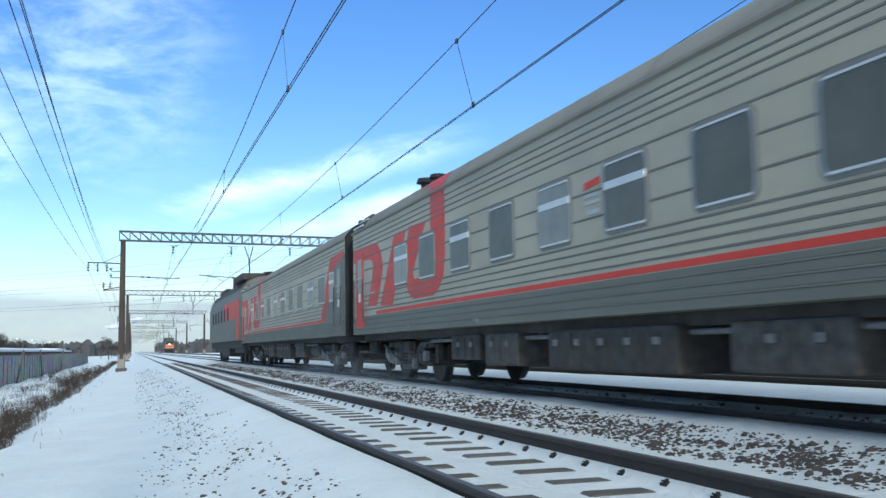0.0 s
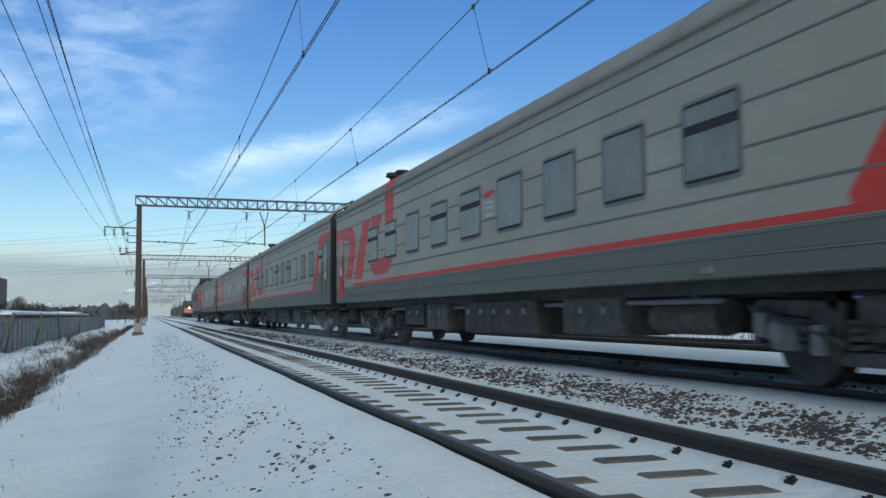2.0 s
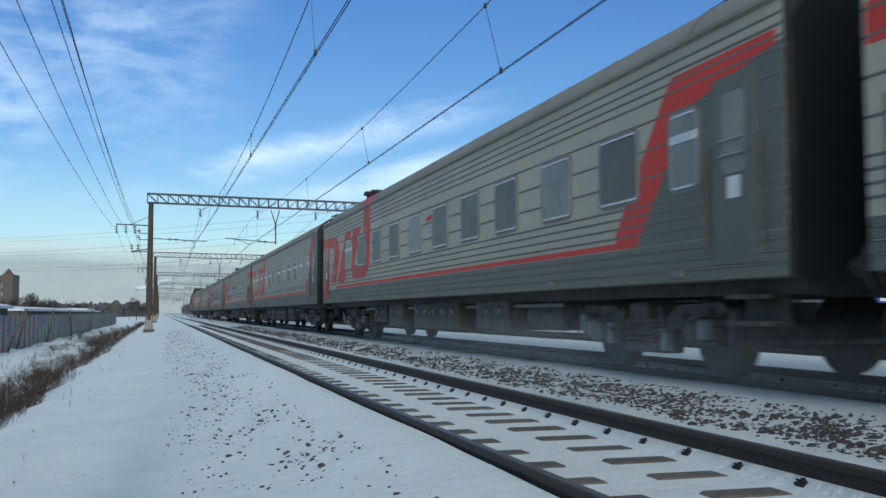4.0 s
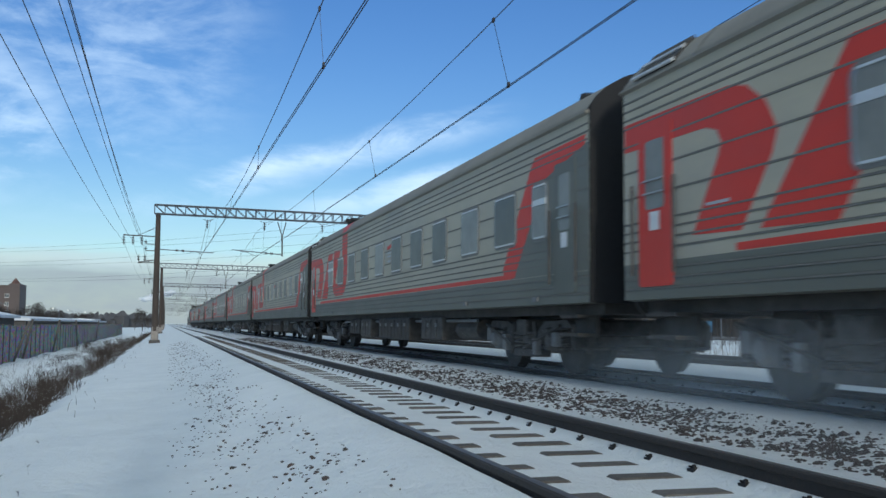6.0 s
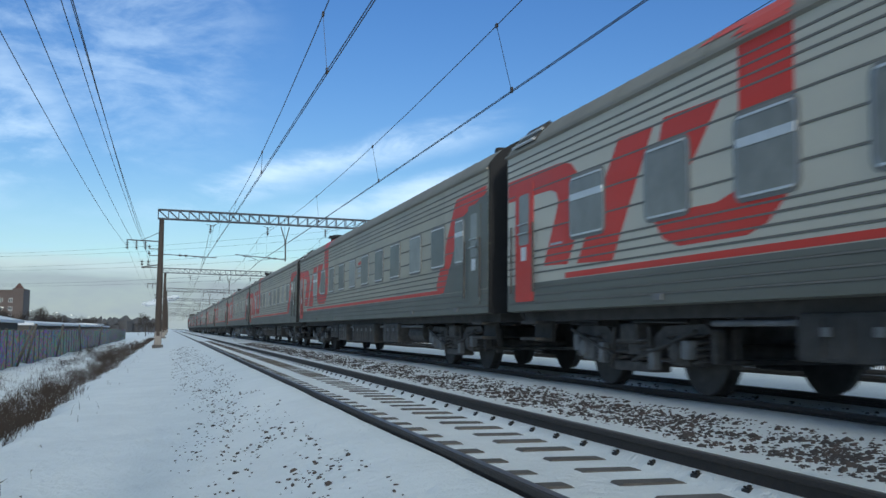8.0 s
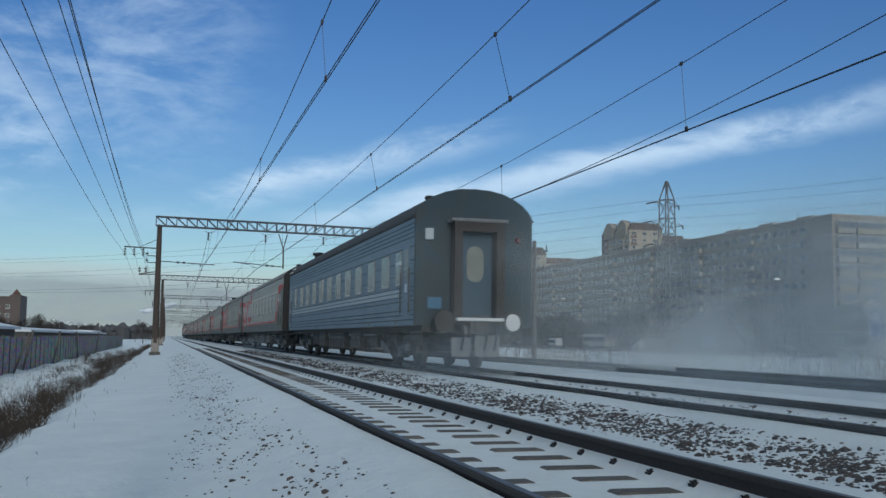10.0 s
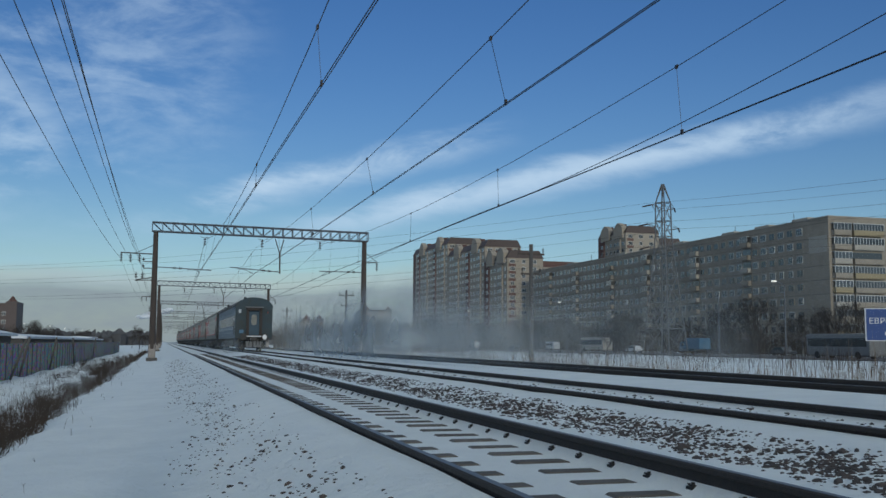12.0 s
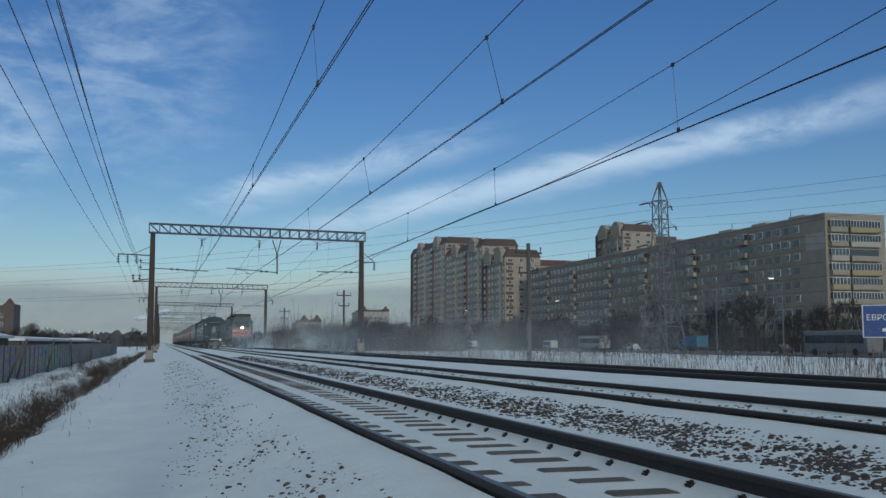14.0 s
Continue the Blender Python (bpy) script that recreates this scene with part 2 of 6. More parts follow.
def bar(bm, a, b, r=0.02, sides=6):
    """A round bar from a to b."""
    a, b = Vector(a), Vector(b)
    d = b - a
    m = Matrix.Translation((a + b) / 2) @ d.to_track_quat("Z", "Y").to_matrix().to_4x4()
    bmesh.ops.create_cone(bm, cap_ends=True, segments=sides, radius1=r, radius2=r, depth=d.length, matrix=m)


def tapered(bm, a, b, r1, r2, sides=8):
    a, b = Vector(a), Vector(b)
    d = b - a
    m = Matrix.Translation((a + b) / 2) @ d.to_track_quat("Z", "Y").to_matrix().to_4x4()
    bmesh.ops.create_cone(bm, cap_ends=True, segments=sides, radius1=r1, radius2=r2, depth=d.length, matrix=m)


def sweep(bm, section, y0, y1, closed=True):
    """A section of (x, z) points drawn along y."""
    a = [bm.verts.new((x, y0, z)) for x, z in section]
    b = [bm.verts.new((x, y1, z)) for x, z in section]
    n = len(section)
    for i in range(n if closed else n - 1):
        j = (i + 1) % n
        bm.faces.new((a[i], a[j], b[j], b[i]))
    if closed:
        bm.faces.new(a[::-1])
        bm.faces.new(b)
    bmesh.ops.recalc_face_normals(bm, faces=bm.faces)


def slab(bm, outline, x0, x1):
    """An outline of (y, z) points given thickness along x."""
    a = [bm.verts.new((x0, y, z)) for y, z in outline]
    b = [bm.verts.new((x1, y, z)) for y, z in outline]
    n = len(outline)
    for i, j, k in tessellate_polygon([[Vector((y, z, 0)) for y, z in outline]]):
        bm.faces.new((a[i], a[j], a[k]))
        bm.faces.new((b[k], b[j], b[i]))
    for i in range(n):
        j = (i + 1) % n
        bm.faces.new((a[j], a[i], b[i], b[j]))
    bmesh.ops.recalc_face_normals(bm, faces=bm.faces)


def rounded(y0, y1, z0, z1, r, n=4):
    pts = []
    for cy, cz, a0 in ((y1 - r, z1 - r, 0), (y0 + r, z1 - r, 90), (y0 + r, z0 + r, 180), (y1 - r, z0 + r, 270)):
        for i in range(n + 1):
            a = radians(a0 + 90 * i / n)
            pts.append((cy + r * math.cos(a), cz + r * math.sin(a)))
    return pts


def polyline(name, pts, r, mat, parent=None, sides=3):
    """A wire along points, as a thin tube mesh."""
    bm = bmesh.new()
    rings = []
    turn = [2 * math.pi * i / sides for i in range(sides)]
    for i, p in enumerate(pts):
        p = Vector(p)
        d = (Vector(pts[min(i + 1, len(pts) - 1)]) - Vector(pts[max(i - 1, 0)])).normalized()
        u = d.cross(Vector((0, 0, 1)) if abs(d.z) < 0.9 else Vector((1, 0, 0))).normalized()
        w = d.cross(u)
        rings.append([bm.verts.new(p + (u * math.cos(a) + w * math.sin(a)) * r) for a in turn])
    for p, q in zip(rings, rings[1:]):
        for i in range(sides):
            j = (i + 1) % sides
            bm.faces.new((p[i], p[j], q[j], q[i]))
    return part(name, bm, mat, parent)


# ---- ground: one sheet ----
PROFILE = ((-3000, -1.2), (-400, -1.3), (-60, -1.5), (-25, -1.75), (-9.5, -1.72), (-7.5, -1.75), (-5.5, -1.72), (-4.2, -1.6), (-3.0, -1.2), (-2.2, -0.82), (-1.62, -0.60), (-1.0, -0.55),
           (-0.4, -0.52), (0.2, -0.47), (0.7, -0.36), (1.15, -0.20), (1.5, -0.095), (1.76, -0.055), (1.80, -0.075), (1.85, -0.13), (1.9, -0.165), (2.0, -0.188), (3.24, -0.188), (3.34, -0.165), (3.40, -0.12), (3.9, -0.10),
           (4.5, -0.09), (5.2, 0.0), (5.70, 0.03), (5.73, 0.01), (5.82, -0.035), (6.55, -0.05), (7.26, -0.02), (7.34, 0.01), (8.4, 0.05), (9.6, 0.10), (9.8, 0.10), (9.92, 0.07), (10.65, 0.06),
           (11.36, 0.08), (11.6, 0.12), (12.2, 0.12), (13.8, 0.0), (15.5, -0.35), (17.5, -0.75), (20, -0.8), (40, -0.9), (60, -1.0), (95, -1.0), (132, -1.0), (400, -1.0), (3000, -1.0))


def ground_z(x, y):
    for (xa, za), (xb, zb) in zip(PROFILE, PROFILE[1:]):
        if x <= xb:
            z = za + (zb - za) * (x - xa) / (xb - xa)
            break
    k = 0.012
    if x < -1.2:
        k = min(0.26, 0.012 + 0.13 * (-1.2 - x))
    elif x > 14.5:
        k = min(0.12, 0.012 + 0.03 * (x - 14.5))
    if -1.2 < x < 1.3:
        k = 0.034
    if 1.8 < x < 3.45:
        k = 0.003
    if x > 200 or x < -200 or y > 600:
        k = 0.0
    fine = 0.024 * noise.noise((x * 2.4, y * 1.7, 9.0)) + 0.015 * noise.noise((x * 5.1, y * 3.2, 4.0)) if -1.7 < x < 1.45 and y < 60 else 0.0
    return z + fine + k * noise.fractal((x * 0.9, y * 0.45, 3.1), 1.0, 2.1, 3)


def build_ground():
    xs = sorted({round(v, 3) for v in [p[0] for p in PROFILE] + list(np.arange(-9.2, -1.6, 0.35)) + list(np.arange(-1.6, 1.9, 0.14)) + list(np.arange(3.5, 5.8, 0.25)) + list(np.arange(14, 40, 1.2))})
    ys = [-400, -120, -50, -20, -8, -2] + list(np.arange(0, 24, 0.25)) + list(np.arange(24, 70, 1.0)) + list(np.arange(70, 220, 5.0)) + list(np.arange(220, 600, 30.0)) + [700, 1000, 1600, 2600, 4500]
    bm = bmesh.new()
    rows = [[bm.verts.new((x, y, ground_z(x, y))) for x in xs] for y in ys]
    for a, b in zip(rows, rows[1:]):
        for i in range(len(xs) - 1):
            bm.faces.new((a[i], a[i + 1], b[i + 1], b[i]))
    for f in bm.faces:
        f.smooth = True
    return tagged(part("ground", bm, "snow"), "uneven snow-covered railway embankment and flat land", "ground", kind="structure")


build_ground()


# ---- tracks ----
def rail_section(x):
    half = [(0.0, 0.0), (0.026, -0.002), (0.035, -0.010), (0.036, -0.040), (0.012, -0.052), (0.010, -0.148), (0.060, -0.166), (0.075, -0.176), (0.075, -0.182)]
    return [(x + a, b) for a, b in half] + [(x - a, b) for a, b in half[:0:-1]]


def sleeper_mesh():
    bm = bmesh.new()
    prof = [(-1.35, -0.205), (-0.66, -0.205), (-0.60, -0.178), (-0.18, -0.176), (-0.12, -0.215), (0.12, -0.215), (0.18, -0.176), (0.60, -0.178), (0.66, -0.205), (1.35, -0.205), (1.35, -0.36), (-1.35, -0.36)]
    sweep(bm, prof, -0.08, 0.08)
    me = bpy.data.meshes.new("sleeper")
    bm.to_mesh(me)
    bm.free()
    me.materials.append(M["sleeper"])
    return me


def fastener_mesh():
    bm = boxes(((-0.04, -0.05, -0.03), (0.04, 0.05, 0.004)), ((-0.016, -0.035, 0.0), (0.02, 0.035, 0.016)), ((-0.013, -0.013, 0.01), (0.013, 0.013, 0.036)), bevel=0.004)
    bar(bm, (-0.04, -0.045, 0.0), (0.03, -0.03, 0.02), 0.008)
    bar(bm, (-0.04, 0.045, 0.0), (0.03, 0.03, 0.02), 0.008)
    me = bpy.data.meshes.new("fastener")
    bm.to_mesh(me)
    bm.free()
    me.materials.append(M["clip"])
    return me


SLEEPER, FASTENER = sleeper_mesh(), fastener_mesh()


def build_track(index, y0, y1, label):
    x, z = TRACKS[index]
    track = empty("railway_track", pose(x, 0, z), label=label, category="railway track", group="railway tracks", kind="structure")
    for side in (-1, 1):
        bm = bmesh.new()
        for a, b in ((-30, 60), (60, 1500)):
            sweep(bm, rail_section(side * 0.797), a, b)
        rail = part("rail", bm, "rail", track)
        bm = bmesh.new()
        sweep(bm, [(side * 0.797 - 0.024, 0.0006), (side * 0.797 + 0.024, 0.0006), (side * 0.797 + 0.024, -0.003), (side * 0.797 - 0.024, -0.003)], -30, 1500)
        part("running_surface", bm, "rail_top", rail, "bright worn steel running surface")
    rng = random.Random(index)
    for i in range(int((y1 - y0) / 0.587)):
        y = y0 + i * 0.587
        s = shared("sleeper", SLEEPER, track, pose(0, y, rng.uniform(-0.004, 0.006), 0, 0, rng.uniform(-0.8, 0.8)))
        for side in (-1, 1):
            shared("fastener", FASTENER, s, pose(side * 0.752, 0, -0.150, 0, 0, 0 if side < 0 else 180) @ Matrix.Scale(0.8, 4))


build_track(0, 2.735, 78.0, "near railway track, dark rails on snowed-in concrete sleepers")
build_track(1, 4.0, 60.0, "middle railway track, dark rails nearly level with snow")
build_track(2, 8.0, 50.0, "far railway track, dark rails in clean snow")


def stones(name, count, xr, yr, size, seed, label, density):
    rng = np.random.default_rng(seed)
    base = bmesh.new()
    bmesh.ops.create_icosphere(base, subdivisions=1, radius=1)
    bv = np.array([v.co[:] for v in base.verts])
    bf = np.array([[v.index for v in f.verts] for f in base.faces])
    base.free()
    verts, faces, k, tries = [], [], 0, 0
    while k < count and tries < count * 6:
        tries += 1
        x, u = rng.uniform(*xr), rng.random()
        y = yr[0] + (yr[1] - yr[0]) * u ** 1.6
        if rng.random() > density(x, y):
            continue
        s = size * rng.lognormal(0, 0.38)
        sc = s * rng.uniform(0.55, 1.25, 3) * (1, 1, 0.62)
        a = rng.uniform(0, 6.28)
        v = (bv * rng.uniform(0.8, 1.2, (len(bv), 1))) * sc
        v = np.stack([v[:, 0] * math.cos(a) - v[:, 1] * math.sin(a), v[:, 0] * math.sin(a) + v[:, 1] * math.cos(a), v[:, 2]], 1)
        v += (x, y, ground_z(x, y) + sc[2] * rng.uniform(-0.35, 0.25))
        verts.append(v)
        faces.append(bf + k * len(bv))
        k += 1
    me = bpy.data.meshes.new(name)
    me.from_pydata(np.concatenate(verts).tolist(), [], np.concatenate(faces).tolist())
    me.materials.append(M["ballast"])
    return tagged(new(name, me), label, "ballast", kind="stuff")


stones("ballast_stones", 15000, (3.85, 5.45), (3, 60), 0.0172, 1, "brown ballast stones showing through thin snow between the tracks",
       lambda x, y: max(0.0, 1 - abs(x - 4.62) / 0.6) ** 0.7 * (0.5 + 0.75 * noise.noise((x * 2.6, y * 1.3, 0)) + 0.35 * noise.noise((x * 7, y * 4, 2))))
stones("shoulder_stones", 2600, (-0.3, 1.4), (3.5, 60), 0.0125, 2, "scattered dark stones on the snowy track shoulder",
       lambda x, y: max(0.0, 1 - abs(x - 0.72) / 0.7) * (0.42 + 0.9 * noise.noise((x * 2, y * 0.8, 5))))
stones("track_stones", 1500, (5.9, 7.2), (4, 45), 0.020, 3, "dark stones poking through snow between the middle rails",
       lambda x, y: 0.25 + 0.6 * noise.noise((x * 4, y * 2, 7)))


# ---- gantries and overhead line ----
def truss(bm, a, b, h, w, bays):
    """A box girder of bars from a to b."""
    a, b = Vector(a), Vector(b)
    for dy in (-w / 2, w / 2):
        for dz in (0, h):
            bar(bm, a + Vector((0, dy, dz)), b + Vector((0, dy, dz)), 0.045, 4)
        for i in range(bays + 1):
            p = a.lerp(b, i / bays)
            bar(bm, p + Vector((0, dy, 0)), p + Vector((0, dy, h)), 0.03, 4)
            if i < bays:
                q = a.lerp(b, (i + 1) / bays)
                lo, hi = (0, h) if i < bays / 2 else (h, 0)
                bar(bm, p + Vector((0, dy, hi)), q + Vector((0, dy, lo)), 0.024, 4)
    for i in range(bays + 1):
        p = a.lerp(b, i / bays)
        for dz in (0, h):
            bar(bm, p + Vector((0, -w / 2, dz)), p + Vector((0, w / 2, dz)), 0.025, 4)


def insulator(bm, p, n=3, r=0.12, step=0.17, axis=(0, 0, -1)):
    p, d = Vector(p), Vector(axis)
    bar(bm, p, p + d * (n * step + 0.12), 0.025)
    for i in range(n):
        c = p + d * (0.1 + i * step)
        tapered(bm, c, c + d * 0.07, r * 0.5, r, 10)


CONTACT = ((2.25, 2.78, 5.56), (5.95, 6.45, 5.52), (10.72, 11.0, 5.50))      # x at one gantry, x at the next, height


def build_gantry(k):
    y = GANTRY_Y + SPAN * k
    g = empty("catenary_gantry", pose(0, y, 0), label="steel lattice gantry on concrete poles carrying the overhead line", category="gantry", group="gantries along the line")
    for x, zb in ((POLE_L, -0.62), (POLE_R, -0.15)):
        bm = bmesh.new()
        tapered(bm, (x, 0, zb + 0.9), (x, 0, 8.36 if x < 0 else 8.16), 0.235, 0.165, 14)
        pole = part("pole", bm, "rust", g, "weathered brown concrete pole")
        bm = bmesh.new()
        for dx in (-0.11, 0.11):
            tapered(bm, (x + dx, 0, zb - 0.5), (x + dx, 0, zb + 1.35), 0.15, 0.13, 8)
        box(bm, (x - 0.2, -0.2, zb - 0.5), (x + 0.2, 0.2, zb + 1.2), 0.03)
        part("footing", bm, "concrete", pole, "pale concrete footing")
        bm = boxes(((x - 0.36, -0.3, zb - 0.2), (x + 0.36, 0.3, zb + 0.30)), bevel=0.03)
        part("plinth", bm, "sleeper", pole)
    bm = bmesh.new()
    truss(bm, (POLE_L - 0.25, 0, 8.30), (POLE_R + 0.25, 0, 8.12), 0.62, 0.5, 22)
    part("crossbeam", bm, "steel", g, "blue-grey lattice beam")
    # side arms for feeder wires
    bm = bmesh.new()
    bar(bm, (POLE_L, 0, 6.72), (-2.95, 0, 6.78), 0.04)
    bar(bm, (POLE_L, 0, 7.4), (-2.0, 0, 6.76), 0.02)
    bar(bm, (POLE_L, 0, 5.15), (-1.9, 0, 4.95), 0.035)
    bar(bm, (POLE_L, 0, 4.95), (-1.95, 0, 4.9), 0.03)
    for z in (6.2, 5.75):
        bar(bm, (POLE_L, 0, z), (POLE_L - 0.75, 0, z), 0.03)
    part("feeder_arm", bm, "rust", g)
    for x, z, n, up in ((-2.9, 6.74, 3, -1), (-2.3, 6.74, 3, -1), (-1.72, 6.74, 3, -1), (-1.9, 5.0, 2, 1), (-1.5, 5.0, 2, 1), (POLE_L - 0.75, 6.2, 1, 1), (POLE_L - 0.75, 5.75, 1, 1)):
        bm = bmesh.new()
        insulator(bm, (x, 0, z), n, axis=(0, 0, up))
        part("feeder_insulator", bm, "insulator", g)
    bm = bmesh.new()
    bar(bm, (POLE_R, 0, 7.4), (POLE_R + 1.0, 0, 6.6), 0.025)
    bar(bm, (POLE_R, 0, 6.62), (POLE_R + 1.0, 0, 6.6), 0.035)
    part("feeder_arm", bm, "rust", g)
    bm = bmesh.new()
    insulator(bm, (POLE_R + 0.95, 0, 6.6), 3)
    part("feeder_insulator", bm, "insulator", g)
    # brackets and steady arms
    for (cx, cx2, cz), (rx, rz), (ex, ez) in zip(CONTACT, ((POLE_L, 5.86), (7.78, 5.72), (POLE_R, 5.86)), ((3.05, 5.72), (4.3, 5.98), (10.6, 5.86))):
        br = bmesh.new()
        bar(br, (rx, 0, rz), (ex, 0, ez), 0.032)
        s = 1 if cx > ex - 1.3 else -1
        if rx < 0:
            prev = (ex - 1.6, 0, ez)
        elif rx < 8:
            prev = (ex + 0.55, 0, ez - 0.1)
        else:
            prev = (ex + 0.9, 0, ez)
        mid = Vector(prev).lerp(Vector((cx, 0, cz)), 0.5) + Vector((0, 0, 0.12))
        bar(br, prev, mid, 0.022)
        bar(br, mid, (cx, 0, cz + 0.04), 0.018)
        bracket = part("bracket", br, "steel", g)
        bi = bmesh.new()
        d = (Vector((ex, 0, ez)) - Vector((rx, 0, rz))).normalized()
        for a in (0.55, 0.95) if rx > 13 or 0 < rx < 13 else (1.1, 1.5):
            insulator(bi, Vector((rx, 0, rz)) + d * (a if rx else a), 2, 0.1, 0.1, d)
        part("bracket_insulator", bi, "insulator", bracket)
    bm = bmesh.new()
    for dx in (-0.3, 0.3):
        bar(bm, (7.72 + dx, 0, 8.05), (7.76, 0, 7.0), 0.035)
    bar(bm, (7.76, 0, 7.1), (7.78, 0, 5.6), 0.05)
    part("drop_post", bm, "rust", g)
    for x in (2.62, 6.55, 10.65):
        bm = bmesh.new()
        insulator(bm, (x - 0.05, 0, 8.0), 3)
        for dx in (-0.35, 0.35):
            bar(bm, (x + dx, 0, 8.05), (x - 0.05, 0, 7.95), 0.015)
        part("hanger", bm, "insulator", g)
    return g


for k in range(-1, 9):
    build_gantry(k)


SAG = ((6.15, 1.75), (6.59, 0.80), (6.72, 1.15))      # lowest height of each messenger wire, and its sag


def messenger_z(i, u):
    return SAG[i][0] + SAG[i][1] * (2 * u - 1) ** 2


def build_overhead(i):
    """Contact wire, messenger wire and droppers over one track."""
    xa, xb, cz = CONTACT[i]
    xt = (2.58, 6.05, 10.88)[i]
    line = empty("overhead_line", label="dark overhead contact wire hung from a sagging messenger wire", category="overhead line", group="overhead lines")
    con, mes = [], []
    for k in range(-1, 9):
        y0 = GANTRY_Y + SPAN * (k - 1)
        if k % 2 == 0:
            x0, x1 = xb, xa
        else:
            x0, x1 = xa, xb
        n = 12
        for j in range(n):
            u = j / n
            con.append((x0 + (x1 - x0) * u, y0 + SPAN * u, cz - 0.05 * 4 * u * (1 - u)))
            mes.append((xt, y0 + SPAN * u, messenger_z(i, u)))
        if k < 4:
            for u in np.array((0.06, 0.243, 0.425, 0.607, 0.79, 0.94)) + (-0.012, -0.01, 0.008)[i]:
                bm = bmesh.new()
                x = x0 + (x1 - x0) * u
                top = (xt, y0 + SPAN * u + 0.1, messenger_z(i, u))
                bar(bm, (x, y0 + SPAN * u, cz - 0.03), top, 0.006, 4)
                box(bm, (x - 0.02, y0 + SPAN * u - 0.04, cz - 0.06), (x + 0.02, y0 + SPAN * u + 0.04, cz + 0.05))
                box(bm, (top[0] - 0.02, top[1] - 0.05, top[2] - 0.04), (top[0] + 0.02, top[1] + 0.05, top[2] + 0.04))
                part("dropper", bm, "wire", line)
    for dx in (-0.02, 0.02):
        polyline("contact_wire", [(x + dx, y, z) for x, y, z in con], 0.011, "wire", line)
    polyline("messenger_wire", mes, 0.012, "wire", line)


for i in range(3):
    build_overhead(i)


def build_feeders():
    line = empty("feeder_line", label="thin dark feeder wires strung along the pole arms", category="power line")
    for xa, xb, z in ((-2.9, -3.05, 6.35), (-2.3, -2.4, 6.35), (-1.72, -1.85, 6.35), (-1.66, -1.62, 6.3), (-1.6, -1.75, 6.5)):
        pts = []
        for k in range(-1, 6):
            for j in range(10):
                u = j / 10
                x = (xb + (xa - xb) * u) if k == 0 else (xa if k > 0 else xb)
                pts.append((x, GANTRY_Y + SPAN * (k - 1 + u), z - 0.55 * 4 * u * (1 - u)))
        polyline("feeder_wire", pts, 0.010, "wire", line)
    far = []
    for u in np.linspace(0, 1, 20):
        v = u - 0.55
        far.append((14.85, 2 + 66 * u, 7.17 + (7.5 * v * v if v < 0 else 0.5 * v - 1.7 * v * v)))
    far += [(14.85, 68 + 66 * u, 7.05 - 0.6 * 4 * u * (1 - u)) for u in np.linspace(0.1, 1, 10)]
    polyline("feeder_wire", far, 0.017, "wire", line)


build_feeders()


# ---- trains ----
LENGTH, PITCH = 23.6, 24.54


def side_section(z0, z1, x, groove, depth=0.012):
    """Side wall points from z0 up to z1, with pressed grooves."""
    pts = [(x, z0)]
    for a in groove:
        if z0 + 0.02 < a < z1 - 0.02:
            pts += [(x, a - 0.014), (x - depth, a - 0.007), (x - depth, a + 0.007), (x, a + 0.014)]
    return pts + [(x, z1)]


def mirrored(bm, pts, y0, y1, closed=False):
    for s in (1, -1):
        sweep(bm, [(s * a, b) for a, b in pts], y0, y1, closed)


ROOF = [(1.55, 3.36), (1.565, 3.40), (1.53, 3.46), (1.45, 3.57), (1.30, 3.71), (1.06, 3.85), (0.76, 3.96), (0.40, 4.03), (0.0, 4.05)]
HALF = LENGTH / 2


def place(s):
    """Distance from the front coupling line to the coach's own y."""
    return PITCH / 2 - s


def wheel(parent, x, y, r=0.475):
    bm = bmesh.new()
    s = 1 if x > 0 else -1
    m = pose(x, y, r, 0, 90, 0)
    bmesh.ops.create_cone(bm, cap_ends=True, segments=28, radius1=r, radius2=r - 0.012, depth=0.13, matrix=m)
    bmesh.ops.create_cone(bm, cap_ends=True, segments=28, radius1=r + 0.028, radius2=r + 0.028, depth=0.03, matrix=pose(x - s * 0.075, y, r, 0, 90, 0))
    bmesh.ops.create_cone(bm, cap_ends=True, segments=16, radius1=0.15, radius2=0.13, depth=0.2, matrix=m)
    return part("wheel", bm, "black", parent)


def spring(parent, x, y, z0, z1, r=0.105, turns=5):
    n = turns * 9
    pts = [(x + r * math.cos(i / 9 * 2 * math.pi), y + r * math.sin(i / 9 * 2 * math.pi), z0 + (z1 - z0) * i / n) for i in range(n + 1)]
    return polyline("coil_spring", pts, 0.021, "iron", parent, 5)


